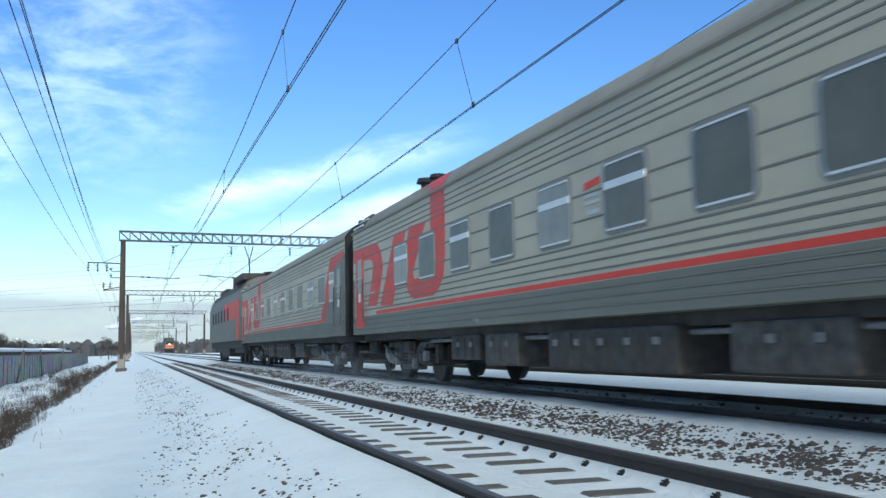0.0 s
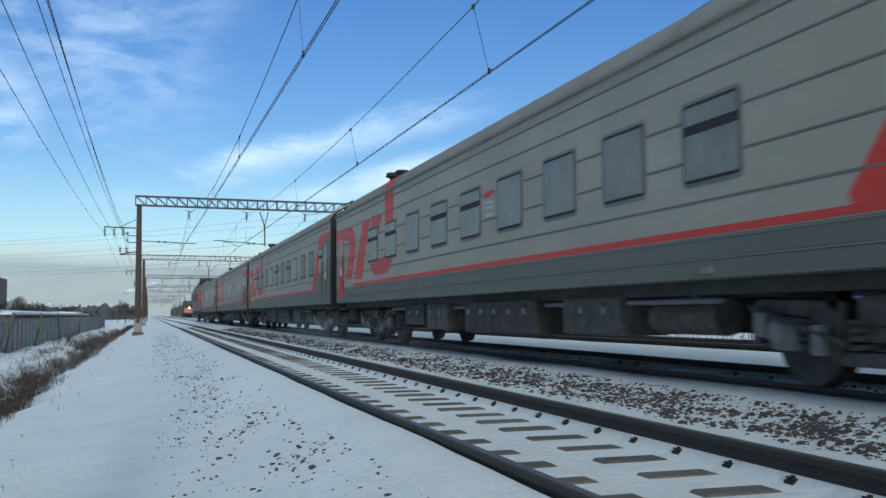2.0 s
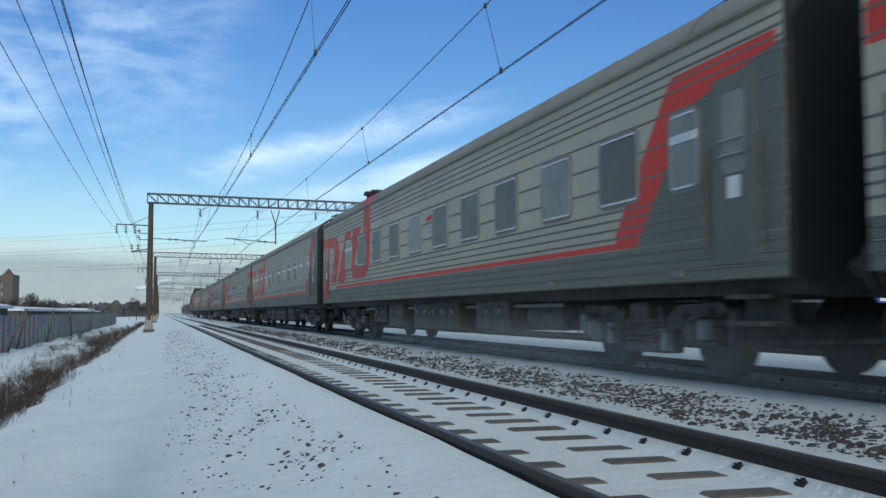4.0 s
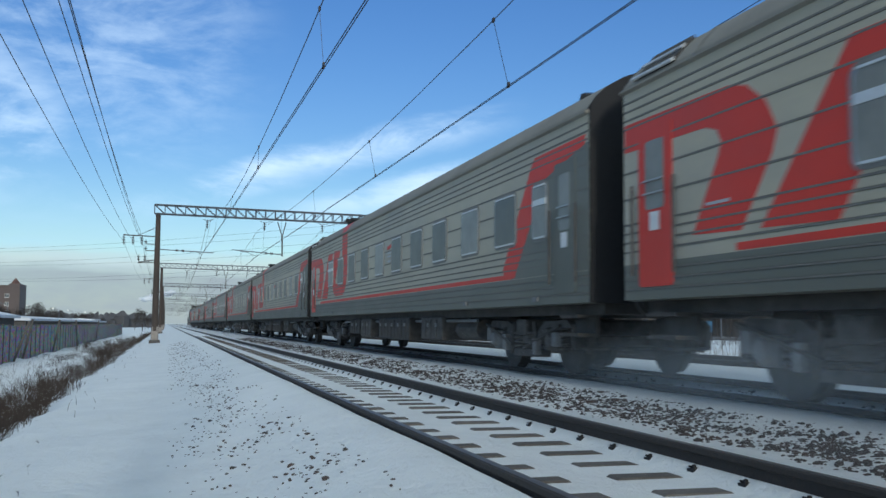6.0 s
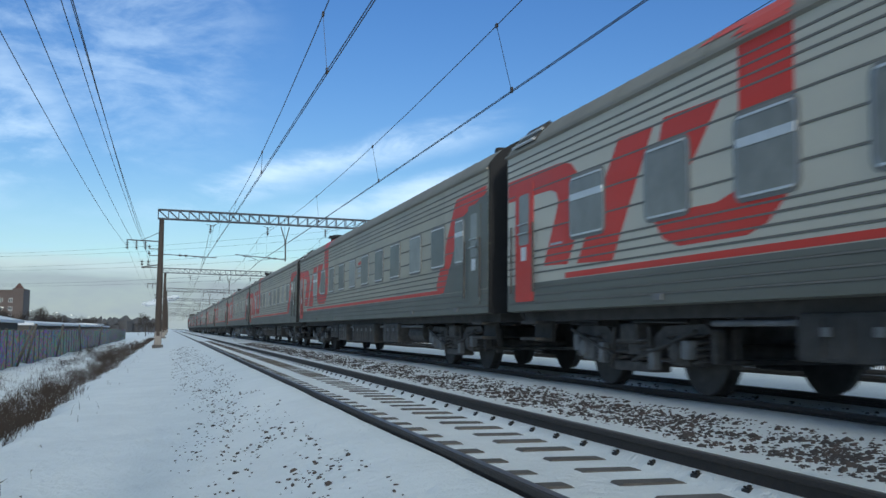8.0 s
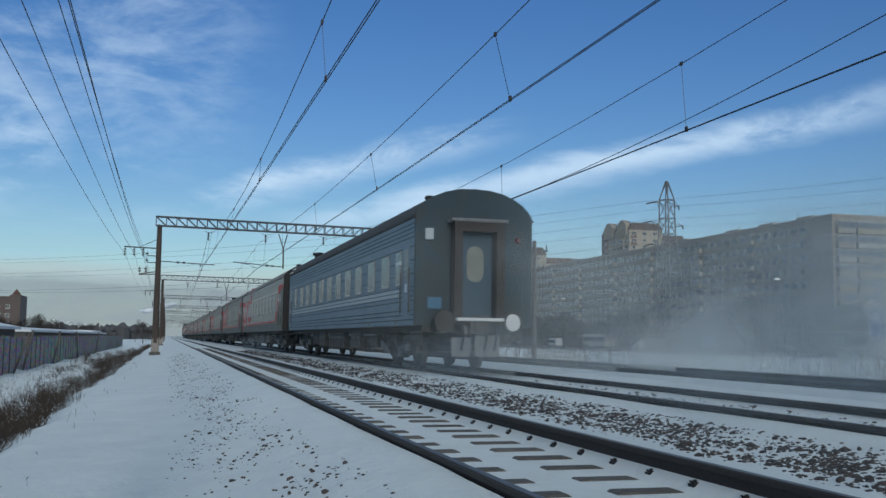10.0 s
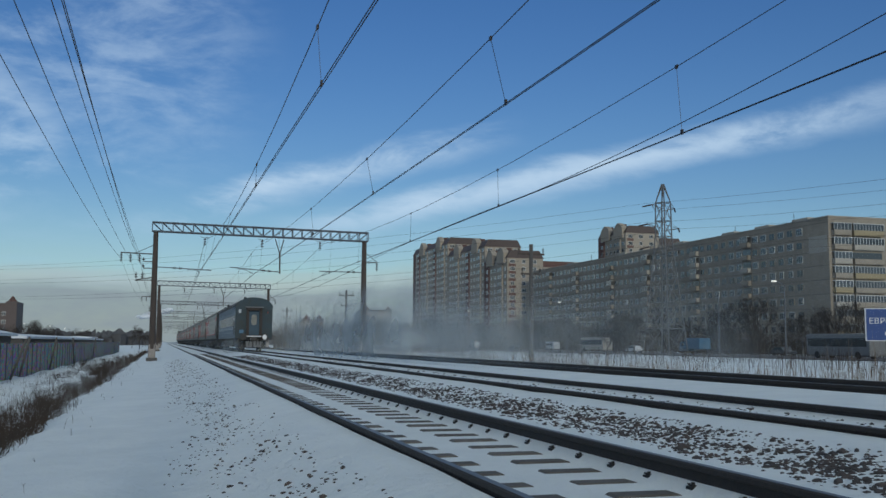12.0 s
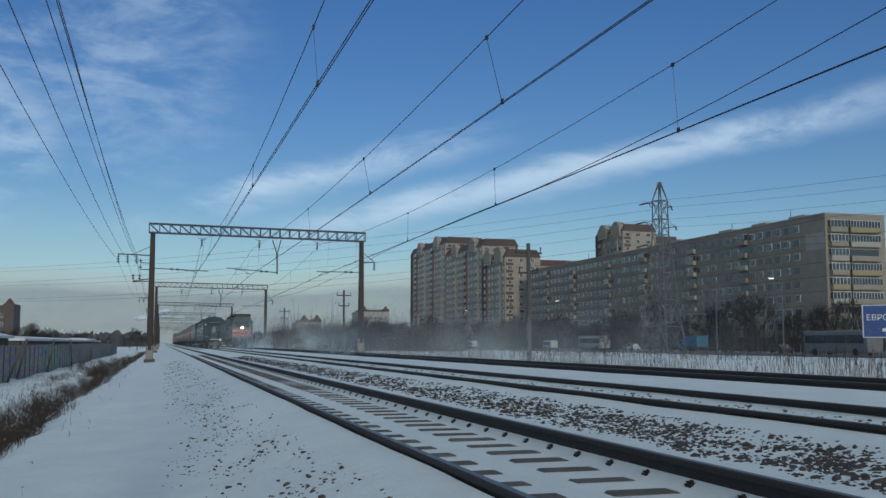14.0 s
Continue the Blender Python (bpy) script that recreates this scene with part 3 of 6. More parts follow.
def bogie(parent, y):
    bm = bmesh.new()
    for s in (-1, 1):
        x = s * 1.02
        slab(bm, [(y - 1.75, 0.68), (y - 1.6, 0.78), (y - 0.75, 0.76), (y - 0.45, 0.60), (y + 0.45, 0.60), (y + 0.75, 0.76), (y + 1.6, 0.78), (y + 1.75, 0.68),
                  (y + 0.9, 0.62), (y + 0.5, 0.42), (y - 0.5, 0.42), (y - 0.9, 0.62)], x - 0.09, x + 0.09)
        box(bm, (x - 0.12, y - 0.5, 0.22), (x + 0.14, y + 0.5, 0.34), 0.03)
        for dy in (-0.55, 0.55):
            bar(bm, (x + s * 0.12, y + dy, 0.25), (x + s * 0.12, y + dy * 0.8, 0.75), 0.03)
        box(bm, (x - 0.06, y - 1.78, 0.36), (x + 0.06, y - 1.66, 0.72), 0.02)
        box(bm, (x - 0.06, y + 1.66, 0.36), (x + 0.06, y + 1.78, 0.72), 0.02)
    box(bm, (-1.2, y - 0.22, 0.55), (1.2, y + 0.22, 0.80), 0.05)
    for dy in (-1.2, 1.2):
        bar(bm, (-0.75, y + dy, 0.475), (0.75, y + dy, 0.475), 0.085, 12)
        for d2 in (-0.56, 0.56):
            bar(bm, (-1.0, y + dy + d2, 0.38), (1.0, y + dy + d2, 0.38), 0.03)
    fr = part("bogie", bm, "iron", parent, "grimy cast bogie with frost on its ledges")
    for dy in (-1.2, 1.2):
        for s in (-1, 1):
            wheel(fr, s * 0.80, y + dy)
            ab = bmesh.new()
            box(ab, (s * 1.02 - 0.16, y + dy - 0.16, 0.32), (s * 1.02 + 0.16, y + dy + 0.16, 0.62), 0.05)
            bmesh.ops.create_cone(ab, cap_ends=True, segments=16, radius1=0.13, radius2=0.10, depth=0.08, matrix=pose(s * 1.21, y + dy, 0.475, 0, s * 90, 0))
            part("axle_box", ab, "frost" if s < 0 and dy > 0 else "iron", fr)
            for d2 in (-0.27, 0.27):
                spring(fr, s * 1.06, y + dy + d2, 0.33, 0.68, 0.085)
        for d2 in (-0.52, 0.52):
            for s in (-1, 1):
                bs = bmesh.new()
                slab(bs, [(y + dy + d2 - 0.04, 0.3), (y + dy + d2 + 0.04, 0.3), (y + dy + d2 + 0.03, 0.72), (y + dy + d2 - 0.03, 0.72)], s * 0.80 - 0.05, s * 0.80 + 0.05)
                part("brake_shoe", bs, "iron", fr)
    for a, b, z0, z1 in ((-1.5, -1.32, 0.40, 0.60), (-0.72, -0.58, 0.26, 0.50), (0.60, 0.74, 0.30, 0.56), (1.36, 1.52, 0.44, 0.66)):
        part("frosted_bracket", boxes(((-1.24, y + a, z0), (-1.14, y + b, z1)), bevel=0.02), "frost", fr)
    bm = bmesh.new()
    bar(bm, (-1.22, y - 1.6, 0.70), (-1.22, y - 0.2, 0.36), 0.028)
    bar(bm, (-1.22, y + 1.6, 0.72), (-1.22, y + 0.3, 0.40), 0.028)
    part("brake_rod", bm, "black", fr)
    for s in (-1, 1):
        for d2 in (-0.28, 0.28):
            spring(fr, s * 1.06, y + d2, 0.34, 0.62, 0.12, 4)
    return fr


def window(parent, y0, y1, z0, z1, glass, bar_z=None, r=0.09, trim="chrome"):
    bm = bmesh.new()
    slab(bm, rounded(y0 - 0.05, y1 + 0.05, z0 - 0.05, z1 + 0.05, r + 0.03), -1.548, -1.560)
    fr = part("window", bm, "seal", parent)
    bm = bmesh.new()
    slab(bm, rounded(y0 - 0.012, y1 + 0.012, z0 - 0.012, z1 + 0.012, r), -1.556, -1.565)
    part("window_trim", bm, trim, fr)
    bm = bmesh.new()
    slab(bm, rounded(y0 + 0.008, y1 - 0.008, z0 + 0.008, z1 - 0.008, r), -1.556, -1.569)
    part("pane", bm, glass, fr)
    for z in (z0 + 0.004, z1 - 0.004):
        part("window_lip", boxes(((-1.580, y0 + 0.05, z - 0.011), (-1.556, y1 - 0.05, z + 0.011))), "lip" if trim == "chrome" else trim, fr)
    if bar_z:
        part("window_bar", boxes(((-1.577, y0, bar_z - 0.045), (-1.556, y1, bar_z + 0.045)), bevel=0.006), "lip" if trim == "chrome" else trim, fr)


def door(parent, y0, y1, mat):
    bm = bmesh.new()
    slab(bm, rounded(y0, y1, 1.12, 2.86, 0.05), -1.545, -1.562)
    d = part("door", bm, mat, parent)
    bm = bmesh.new()
    slab(bm, rounded(y0 + 0.16, y1 - 0.16, 1.95, 2.70, 0.05), -1.556, -1.567)
    part("pane", bm, "curtain", d)
    for z in (2.12, 2.26):
        bm = bmesh.new()
        bar(bm, (-1.585, y0 + 0.14, z), (-1.585, y1 - 0.14, z), 0.012)
        part("guard_bar", bm, "chrome", d)
    for yy in (y0 - 0.09, y1 + 0.09):
        bm = bmesh.new()
        bar(bm, (-1.60, yy, 1.25), (-1.60, yy, 2.25), 0.018)
        part("handrail", bm, "iron", d)
    ym = (y0 + y1) / 2
    part("notice", boxes(((-1.572, ym - 0.1, 1.72), (-1.556, ym + 0.1, 1.92))), "white", d, "small white notice plate")
    bm = boxes(((-1.50, y0 + 0.06, 0.56), (-1.22, y1 - 0.06, 0.60)), ((-1.50, y0 + 0.06, 0.80), (-1.2, y1 - 0.06, 0.84)), ((-1.26, y0 + 0.04, 0.54), (-1.20, y1 - 0.04, 1.0)))
    part("footstep", bm, "black", d)


EMBLEM = (
    [(0.5, 2.98), (2.6, 2.95), (2.9, 2.88), (3.18, 2.68), (3.34, 2.40), (3.26, 2.20), (2.78, 1.57), (1.95, 1.60), (2.40, 2.28), (2.48, 2.45), (2.40, 2.57), (2.20, 2.63), (0.5, 2.66)],
    [(3.08, 1.56), (4.10, 1.53), (5.12, 2.94), (4.28, 2.95)],
    [(5.34, 2.97), (6.45, 2.94), (5.75, 2.24), (5.58, 2.06), (5.66, 1.94), (6.34, 1.93), (6.62, 1.99), (6.74, 2.15), (6.74, 3.35), (7.56, 3.35), (7.55, 2.20), (7.42, 1.85), (7.16, 1.66), (6.85, 1.57),
     (5.62, 1.57), (5.30, 1.68), (5.08, 1.92), (5.04, 2.30)])

# windows of each kind of coach: distance from the front coupling, width, with a bar
EVEN = [4.3, 6.06, 7.88, 9.71, 11.52, 13.33, 15.12, 16.88, 18.78, 20.57]
LAYOUTS = {
    "early": [(a, 0.91, i in (0, 2, 4, 5, 8)) for i, a in enumerate(EVEN)] + [(22.1, 0.58, True)],
    "ribbed": [(a, 0.91, i == 0) for i, a in enumerate(EVEN)] + [(22.2, 0.5, True)],
    "dining": [(2.9, 0.97, True), (4.95, 0.88, False), (6.7, 0.88, True), (8.5, 0.9, False), (10.33, 0.85, False), (12.09, 0.86, False), (13.82, 0.9, False), (15.6, 0.9, False), (17.4, 0.9, False),
               (19.15, 0.9, False), (20.75, 0.85, False), (22.2, 0.5, True)],
    "plain": [(3.47, 0.72, True), (4.6, 0.74, True), (6.13, 0.95, True), (7.9, 0.93, False), (9.7, 0.94, False), (11.49, 0.97, True), (13.23, 0.95, False), (15.0, 0.92, True), (16.7, 0.93, False),
              (18.46, 0.93, False), (20.2, 0.92, False), (22.2, 0.5, True)],
    "curtained": [(4.56, 0.95, True), (6.3, 0.93, True), (8.1, 0.9, False), (9.9, 0.95, True), (11.66, 0.97, True), (13.42, 0.97, False), (15.2, 0.95, False), (16.94, 0.92, False), (18.67, 0.91, True), (22.2, 0.5, False)],
    "modern": [(1.68, 0.58, True), (2.84, 0.52, True), (3.95, 0.9, True), (5.76, 0.89, True), (7.52, 0.88, True), (9.29, 0.88, True), (11.04, 0.93, False), (12.85, 0.94, True), (14.68, 0.96, True), (16.5, 0.93, True),
               (18.27, 0.93, True), (20.02, 0.6, True), (21.71, 0.55, True)],
    "blue": [(a, 0.91, False) for a in EVEN] + [(2.5, 0.6, False), (22.24, 0.58, True)],
}


def build_coach(style, glass="glass"):
    """One coach. Its front faces +y."""
    ribbed = style in ("ribbed", "blue", "early", "dining")
    sparse = style in ("plain", "curtained")
    blue = style == "blue"
    coach = empty("passenger_coach")
    if ribbed:
        groove = [1.10, 1.205, 1.31, 1.52, 1.625, 1.73, 1.83, 2.12, 2.42, 2.72, 2.93, 3.03, 3.13, 3.23]
    elif sparse:
        groove = [1.17, 1.36, 1.72, 2.12, 2.52, 2.93, 3.22]
    else:
        groove = [1.09, 1.18, 1.27, 1.58, 1.66]
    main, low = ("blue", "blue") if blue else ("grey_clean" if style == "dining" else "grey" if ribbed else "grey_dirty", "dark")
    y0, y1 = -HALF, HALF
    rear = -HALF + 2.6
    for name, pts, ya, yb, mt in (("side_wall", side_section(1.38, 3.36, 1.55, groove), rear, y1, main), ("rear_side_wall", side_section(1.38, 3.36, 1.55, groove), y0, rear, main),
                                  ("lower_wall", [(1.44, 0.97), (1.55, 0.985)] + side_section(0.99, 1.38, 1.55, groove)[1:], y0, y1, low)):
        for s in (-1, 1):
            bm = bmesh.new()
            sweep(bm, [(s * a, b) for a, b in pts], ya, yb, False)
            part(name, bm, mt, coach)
    # thin dark strips over walls and emblems draw the grooves' shadow lines
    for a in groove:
        part("pressed_groove", boxes(((-1.5565, y0 + 0.02, a - 0.010), (-1.545, y1 - 0.02, a + 0.010))), "groove" if not blue else "blue_shaded", coach)
    bm = bmesh.new()
    full = [(x, z) for x, z in ROOF] + [(-x, z) for x, z in ROOF[-2::-1]]
    sweep(bm, full, y0 + 0.02, y1 - 0.02, False)
    for f in bm.faces:
        f.smooth = True
    for y in np.arange(y0 + 1.5, y1 - 1, 2.05):
        sweep(bm, [(x * 1.004, z + 0.012) for x, z in full], y - 0.02, y + 0.02, False)
    mirrored(bm, [(1.55, 3.34), (1.60, 3.36), (1.60, 3.385), (1.55, 3.40)], y0, y1, True)
    part("roof", bm, "roof" if not blue else "black", coach, "sooty grey roof")
    sec = [(1.535, 0.98), (1.535, 3.38)] + ROOF[2:] + [(-x, z) for x, z in ROOF[-2:1:-1]] + [(-1.535, 3.38), (-1.535, 0.98)]
    # end walls coloured near-black so the gap between coaches looks shaded
    for a, b in ((y0 - 0.005, y0 + 0.05), (y1 - 0.05, y1 + 0.005)):
        bm = bmesh.new()
        sweep(bm, sec, a, b)
        part("end_wall", bm, "rubber" if not blue else "blue_shaded", coach)
    # gangway bellows and coupler
    for s in (-1, 1):
        bm = bmesh.new()
        for j in range(4):
            a = s * (HALF + 0.02 + j * 0.105)
            w = 0.62 + (0.03 if j % 2 else 0.0)
            for lo, hi in (((-w, 1.1), (-0.44, 3.25)), ((0.44, 1.1), (w, 3.25)), ((-w, 3.05), (w, 3.3)), ((-w, 1.02), (w, 1.16))):
                box(bm, (lo[0], min(a, a + s * 0.1), lo[1]), (hi[0], max(a, a + s * 0.1), hi[1]))
        part("gangway", bm, "rubber" if not blue else "gangway_brown", coach)
        bm = bmesh.new()
        ya, yb = sorted((s * (HALF - 0.3), s * (HALF + 0.5)))
        box(bm, (-0.14, ya, 0.88), (0.14, yb, 1.12), 0.03)
        box(bm, (-0.25, *sorted((s * (HALF + 0.3), s * (HALF + 0.45)))[:1], 0.8), (0.25, sorted((s * (HALF + 0.3), s * (HALF + 0.45)))[1], 1.2), 0.04)
        part("coupler", bm, "iron", coach)
        for x in (-0.88, 0.88):
            bm = bmesh.new()
            bar(bm, (x, s * HALF, 1.06), (x, s * (HALF + 0.36), 1.06), 0.09, 12)
            tapered(bm, (x, s * (HALF + 0.36), 1.06), (x, s * (HALF + 0.42), 1.06), 0.27, 0.25, 18)
            part("buffer", bm, "black", coach)
    # colours
    if not blue:
        for k, shape in enumerate(EMBLEM):
            bm = bmesh.new()
            for s in (-1,):
                pts = [(place(a * (0.925 if sparse else 1.0)), b) for a, b in shape]
                slab(bm, pts, s * 1.5505, s * 1.5535)
            part("red_emblem", bm, "red", coach, "large red painted shape")
        bm = bmesh.new()
        for s in (-1,):
            slab(bm, [(place(2.7), 1.39), (place(21.3), 1.39), (place(21.3), 1.462), (place(2.7), 1.462)], s * 1.5505, s * 1.5535)
            if style == "modern":
                rising = [(21.3, 1.39), (21.95, 1.39), (23.35, 3.3), (22.8, 3.3), (21.5, 1.50)]
            else:
                rising = [(21.0, 1.40), (21.42, 1.40), (22.6, 2.72), (23.95, 2.98), (23.95, 3.1), (22.25, 3.08), (22.1, 2.95), (20.92, 1.54)]
            slab(bm, [(place(a), b) for a, b in rising], s * 1.5505, s * 1.5545)
        part("red_stripe", bm, "red", coach, "red waist stripe rising to the roof")
        # dark rear panel climbs along the slanted stripe
        bm = bmesh.new()
        for s in (-1,):
            edge = [(21.7, 1.385), (24.06, 1.385), (24.06, 3.3), (23.1, 3.3)] if style == "modern" else [(21.25, 1.385), (24.06, 1.385), (24.06, 2.99), (22.6, 2.99), (22.4, 2.85)]
            slab(bm, [(place(a), b) for a, b in edge], s * 1.5503, s * 1.552)
        part("rear_panel", bm, "dark", coach)
        k = 0.925 if sparse else 1.0
        bm = bmesh.new()
        for (xa, za), (xb, zb), a, b in ((ROOF[1], ROOF[2], 6.74, 7.56), (ROOF[2], ROOF[3], 6.6, 7.55), (ROOF[3], ROOF[4], 5.9, 7.45), (ROOF[4], ROOF[5], 5.6, 7.1)):
            c = [bm.verts.new((-x - 0.006, place(s_ * k), z + 0.006)) for x, z, s_ in ((xa, za, a), (xa, za, b), (xb, zb, b - 0.12), (xb, zb, a + 0.12))]
            bm.faces.new(c)
        part("roof_emblem", bm, "red", coach, "red emblem carried over the roof edge")
    else:
        bm = bmesh.new()
        for s in (-1,):
            slab(bm, [(place(0.6), 1.62), (place(22.6), 1.62), (place(22.6), 1.84), (place(0.6), 1.84)], s * 1.5505, s * 1.5535)
        part("pale_band", bm, "cream", coach, "pale band under the windows")
    door(coach, place(1.56), place(0.84), "red" if not blue else "blue")
    door(coach, place(23.66), place(22.98), "dark" if not blue else "blue")
    # windows
    for i, (a, wide, barred) in enumerate(LAYOUTS[style]):
        window(coach, place(a + wide), place(a), 1.92, 2.66, glass if blue or (i % 4 and wide > 0.7) else "curtain", 2.42 if barred else None, 0.09 if not sparse else 0.05, "rubber" if sparse else "chrome")
    # plates and lettering bars on the sides
    for a, b, za, zb in ((12.82, 13.2, 2.36, 2.40), (12.82, 13.2, 2.28, 2.32), (12.86, 13.16, 2.16, 2.21), (2.2, 2.6, 1.86, 1.89)):
        bm = bmesh.new()
        slab(bm, [(place(a), za), (place(b), za), (place(b), zb), (place(a), zb)], -1.551, -1.5575)
        part("stencil_mark", bm, "cream", coach)
    if not blue:
        bm = bmesh.new()
        for s in (-1,):
            slab(bm, [(place(12.82), 2.46), (place(13.2), 2.49), (place(13.2), 2.57), (place(12.82), 2.54)], s * 1.551, s * 1.558)
        part("small_red_mark", bm, "red", coach)
    bm = bmesh.new()
    for s in (-1,):
        a, b = sorted((s * 1.551, s * 1.575))
        for yy in (place(5.2), place(9.0), place(19.0), place(22.3)):
            part("marker_plate", boxes(((a, yy - 0.09, 1.03), (b, yy + 0.09, 1.10))), "frost", coach)
    # roof fittings
    for y, r, h in ((place(4.1), 0.21, 0.20), (place(4.9), 0.18, 0.15), (place(22.0), 0.13, 0.16))[2 if style in ("dining", "modern") else 0:]:
        for x in ((-0.8,) if y > 0 else (-0.6,)):
            zr = 3.94 if x == -0.8 else 3.98
            bm = bmesh.new()
            tapered(bm, (x, y, zr - 0.1), (x, y, zr + h * 0.6), r * 0.55, r * 0.55, 12)
            tapered(bm, (x, y, zr + h * 0.5), (x, y, zr + h), r, r * 0.85, 14)
            part("roof_vent", bm, "rubber", coach)
    if style != "modern":
        c, d = Vector((-1.545, 3.42)), Vector((-1.28, 3.73))
        for k in range(2):
            p, q = c.lerp(d, 0.04 + 0.5 * k), c.lerp(d, 0.46 + 0.5 * k)
            bm = bmesh.new()
            for x0, z0, x1, z1, n in ((p.x, p.y, q.x, q.y, 0.03),):
                sweep(bm, [(x0 - n, z0 + n), (x1 - n, z1 + n), (x1 + 0.05, z1 - 0.03), (x0 + 0.05, z0 - 0.03)], place(1.62), place(0.78))
            louvre = part("roof_louvre", bm, "black", coach, "black ventilation louvre set into the roof edge")
            bm = bmesh.new()
            bar(bm, (p.x - 0.045, place(1.64), p.y + 0.03), (p.x - 0.045, place(0.76), p.y + 0.03), 0.022, 6)
            part("slat", bm, "lip", louvre)
        bm = bmesh.new()
        for a in np.arange(1.7, 3.6, 0.12):
            box(bm, (-0.42, place(a + 0.1), 4.0), (-0.30, place(a), 4.06 + 0.02 * math.sin(40 * a)))
        part("roof_cable_tray", bm, "black", coach)
    # under the floor
    bm = boxes(((-1.3, -HALF + 0.1, 0.84), (1.3, HALF - 0.1, 1.0)))
    part("underframe", bm, "black", coach)
    gear = [((-1.42, -2.2, 0.36), (-0.55, 0.9, 0.86), "black"), ((0.55, -2.0, 0.34), (1.4, 0.8, 0.86), "black"), ((-1.40, 2.0, 0.38), (-0.7, 3.3, 0.86), "iron"),
            ((-1.38, 3.6, 0.45), (-0.8, 5.0, 0.86), "black"), ((0.7, 2.4, 0.4), (1.4, 4.6, 0.86), "iron"), ((-1.36, -4.6, 0.40), (-0.7, -3.0, 0.86), "iron"), ((0.6, -5.0, 0.4), (1.38, -3.2, 0.86), "black")]
    for lo, hi, mt in gear:
        bm = boxes((lo, hi), bevel=0.035)
        n = max(2, int((hi[1] - lo[1]) / 0.32))
        ribs = []
        for j in range(1, n):
            yy = lo[1] + (hi[1] - lo[1]) * j / n
            xa, xb = (lo[0] - 0.015, lo[0] + 0.02) if lo[0] < 0 else (hi[0] - 0.02, hi[0] + 0.015)
            ribs.append(((xa, yy - 0.02, lo[2] + 0.05), (xb, yy + 0.02, hi[2] - 0.05)))
        chest = part("equipment_box", bm, mt, coach)
        for rib in ribs:
            part("rib", boxes(rib, bevel=0.006), mt, chest)
        for yy in np.arange(lo[1] + 0.3, hi[1] - 0.2, 0.62):
            if lo[0] < 0:
                part("latch", boxes(((lo[0] - 0.03, yy, hi[2] - 0.2), (lo[0] - 0.01, yy + 0.12, hi[2] - 0.12)), bevel=0.008), "frost", chest)
    for x, y, r, l in ((-1.0, -5.6, 0.19, 1.3), (0.9, 5.6, 0.2, 1.4), (-0.3, 4.9, 0.22, 1.6)):
        bm = bmesh.new()
        bar(bm, (x, y - l / 2, 0.62), (x, y + l / 2, 0.62), r, 14)
        part("air_tank", bm, "iron", coach)
    bm = bmesh.new()
    for x in (-1.25, 1.25):
        bar(bm, (x, -6.5, 0.78), (x, 6.5, 0.78), 0.03)
        for y in np.arange(-6, 6.1, 1.5):
            bar(bm, (x, y, 0.78), (x, y, 0.9), 0.02)
    part("brake_pipe", bm, "frost", coach)
    for y in (-8.5, 8.5):
        bogie(coach, y)
    if blue:
        # tail end: open gangway, frosted plates, lamps
        bm = boxes(((-0.74, -HALF - 0.47, 3.26), (0.74, -HALF - 0.02, 3.33)), bevel=0.02)
        part("snowy_lip", bm, "frost", coach, "snow-topped gangway lip")
        part("snowy_sill", boxes(((-0.6, -HALF - 0.55, 1.08), (0.6, -HALF - 0.3, 1.15)), bevel=0.02), "white", coach)
        for xa, xb, za, zb in ((-0.62, -0.12, 0.30, 0.72), (-0.02, 0.62, 0.30, 0.78), (-0.3, 0.2, 0.8, 1.02)):
            part("frosted_plate", boxes(((xa, -HALF - 0.16, za), (xb, -HALF - 0.08, zb)), bevel=0.03), "frost", coach)
        for xa in (-0.45, 0.15, 0.4):
            bm = bmesh.new()
            pts = [Vector((xa + 0.08 * math.sin(3 * u), -HALF - 0.35, 1.1 - 0.65 * u)) for u in np.linspace(0, 1, 7)]
            for p, q in zip(pts, pts[1:]):
                bar(bm, p, q, 0.03)
            part("brake_hose", bm, "rubber", coach)
        bm = bmesh.new()
        tapered(bm, (0.88, -HALF - 0.43, 1.06), (0.88, -HALF - 0.415, 1.06), 0.17, 0.2, 18)
        part("buffer_frost", bm, "white", coach)
        bm = bmesh.new()
        box(bm, (-0.44, -HALF - 0.06, 1.12), (0.44, -HALF - 0.02, 3.1))
        part("end_door", bm, "blue_door", coach)
        bm = bmesh.new()
        sweep(bm, rounded(-0.22, 0.22, 1.95, 2.75, 0.2), -HALF - 0.075, -HALF - 0.06)
        part("end_door_pane", bm, "curtain", coach)
        bm = bmesh.new()
        for x in (-1.15, 1.15):
            tapered(bm, (x, -HALF - 0.08, 2.92), (x, -HALF, 2.92), 0.045, 0.075, 12)
        part("tail_lamp", bm, "lamp_red", coach)
        part("lamp_housing", boxes(((-1.30, -HALF - 0.09, 2.86), (-1.08, -HALF, 3.12)), bevel=0.03), "cream", coach, "pale frosted signal lamp housing")
        part("number_patch", boxes(((-1.2, -HALF - 0.012, 1.35), (-0.85, -HALF, 1.6)), bevel=0.004), "car_blue", coach)
    return coach


def speed_row(front, v=26.55):
    """Constant speed along the middle track; front is the y of the coupling line at the start."""
    x, z = TRACKS[1]
    y = front - PITCH / 2
    return [(0.0, pose(x, y, z)), (14.0, pose(x, y + v * 14.0, z))]


COACHES = []


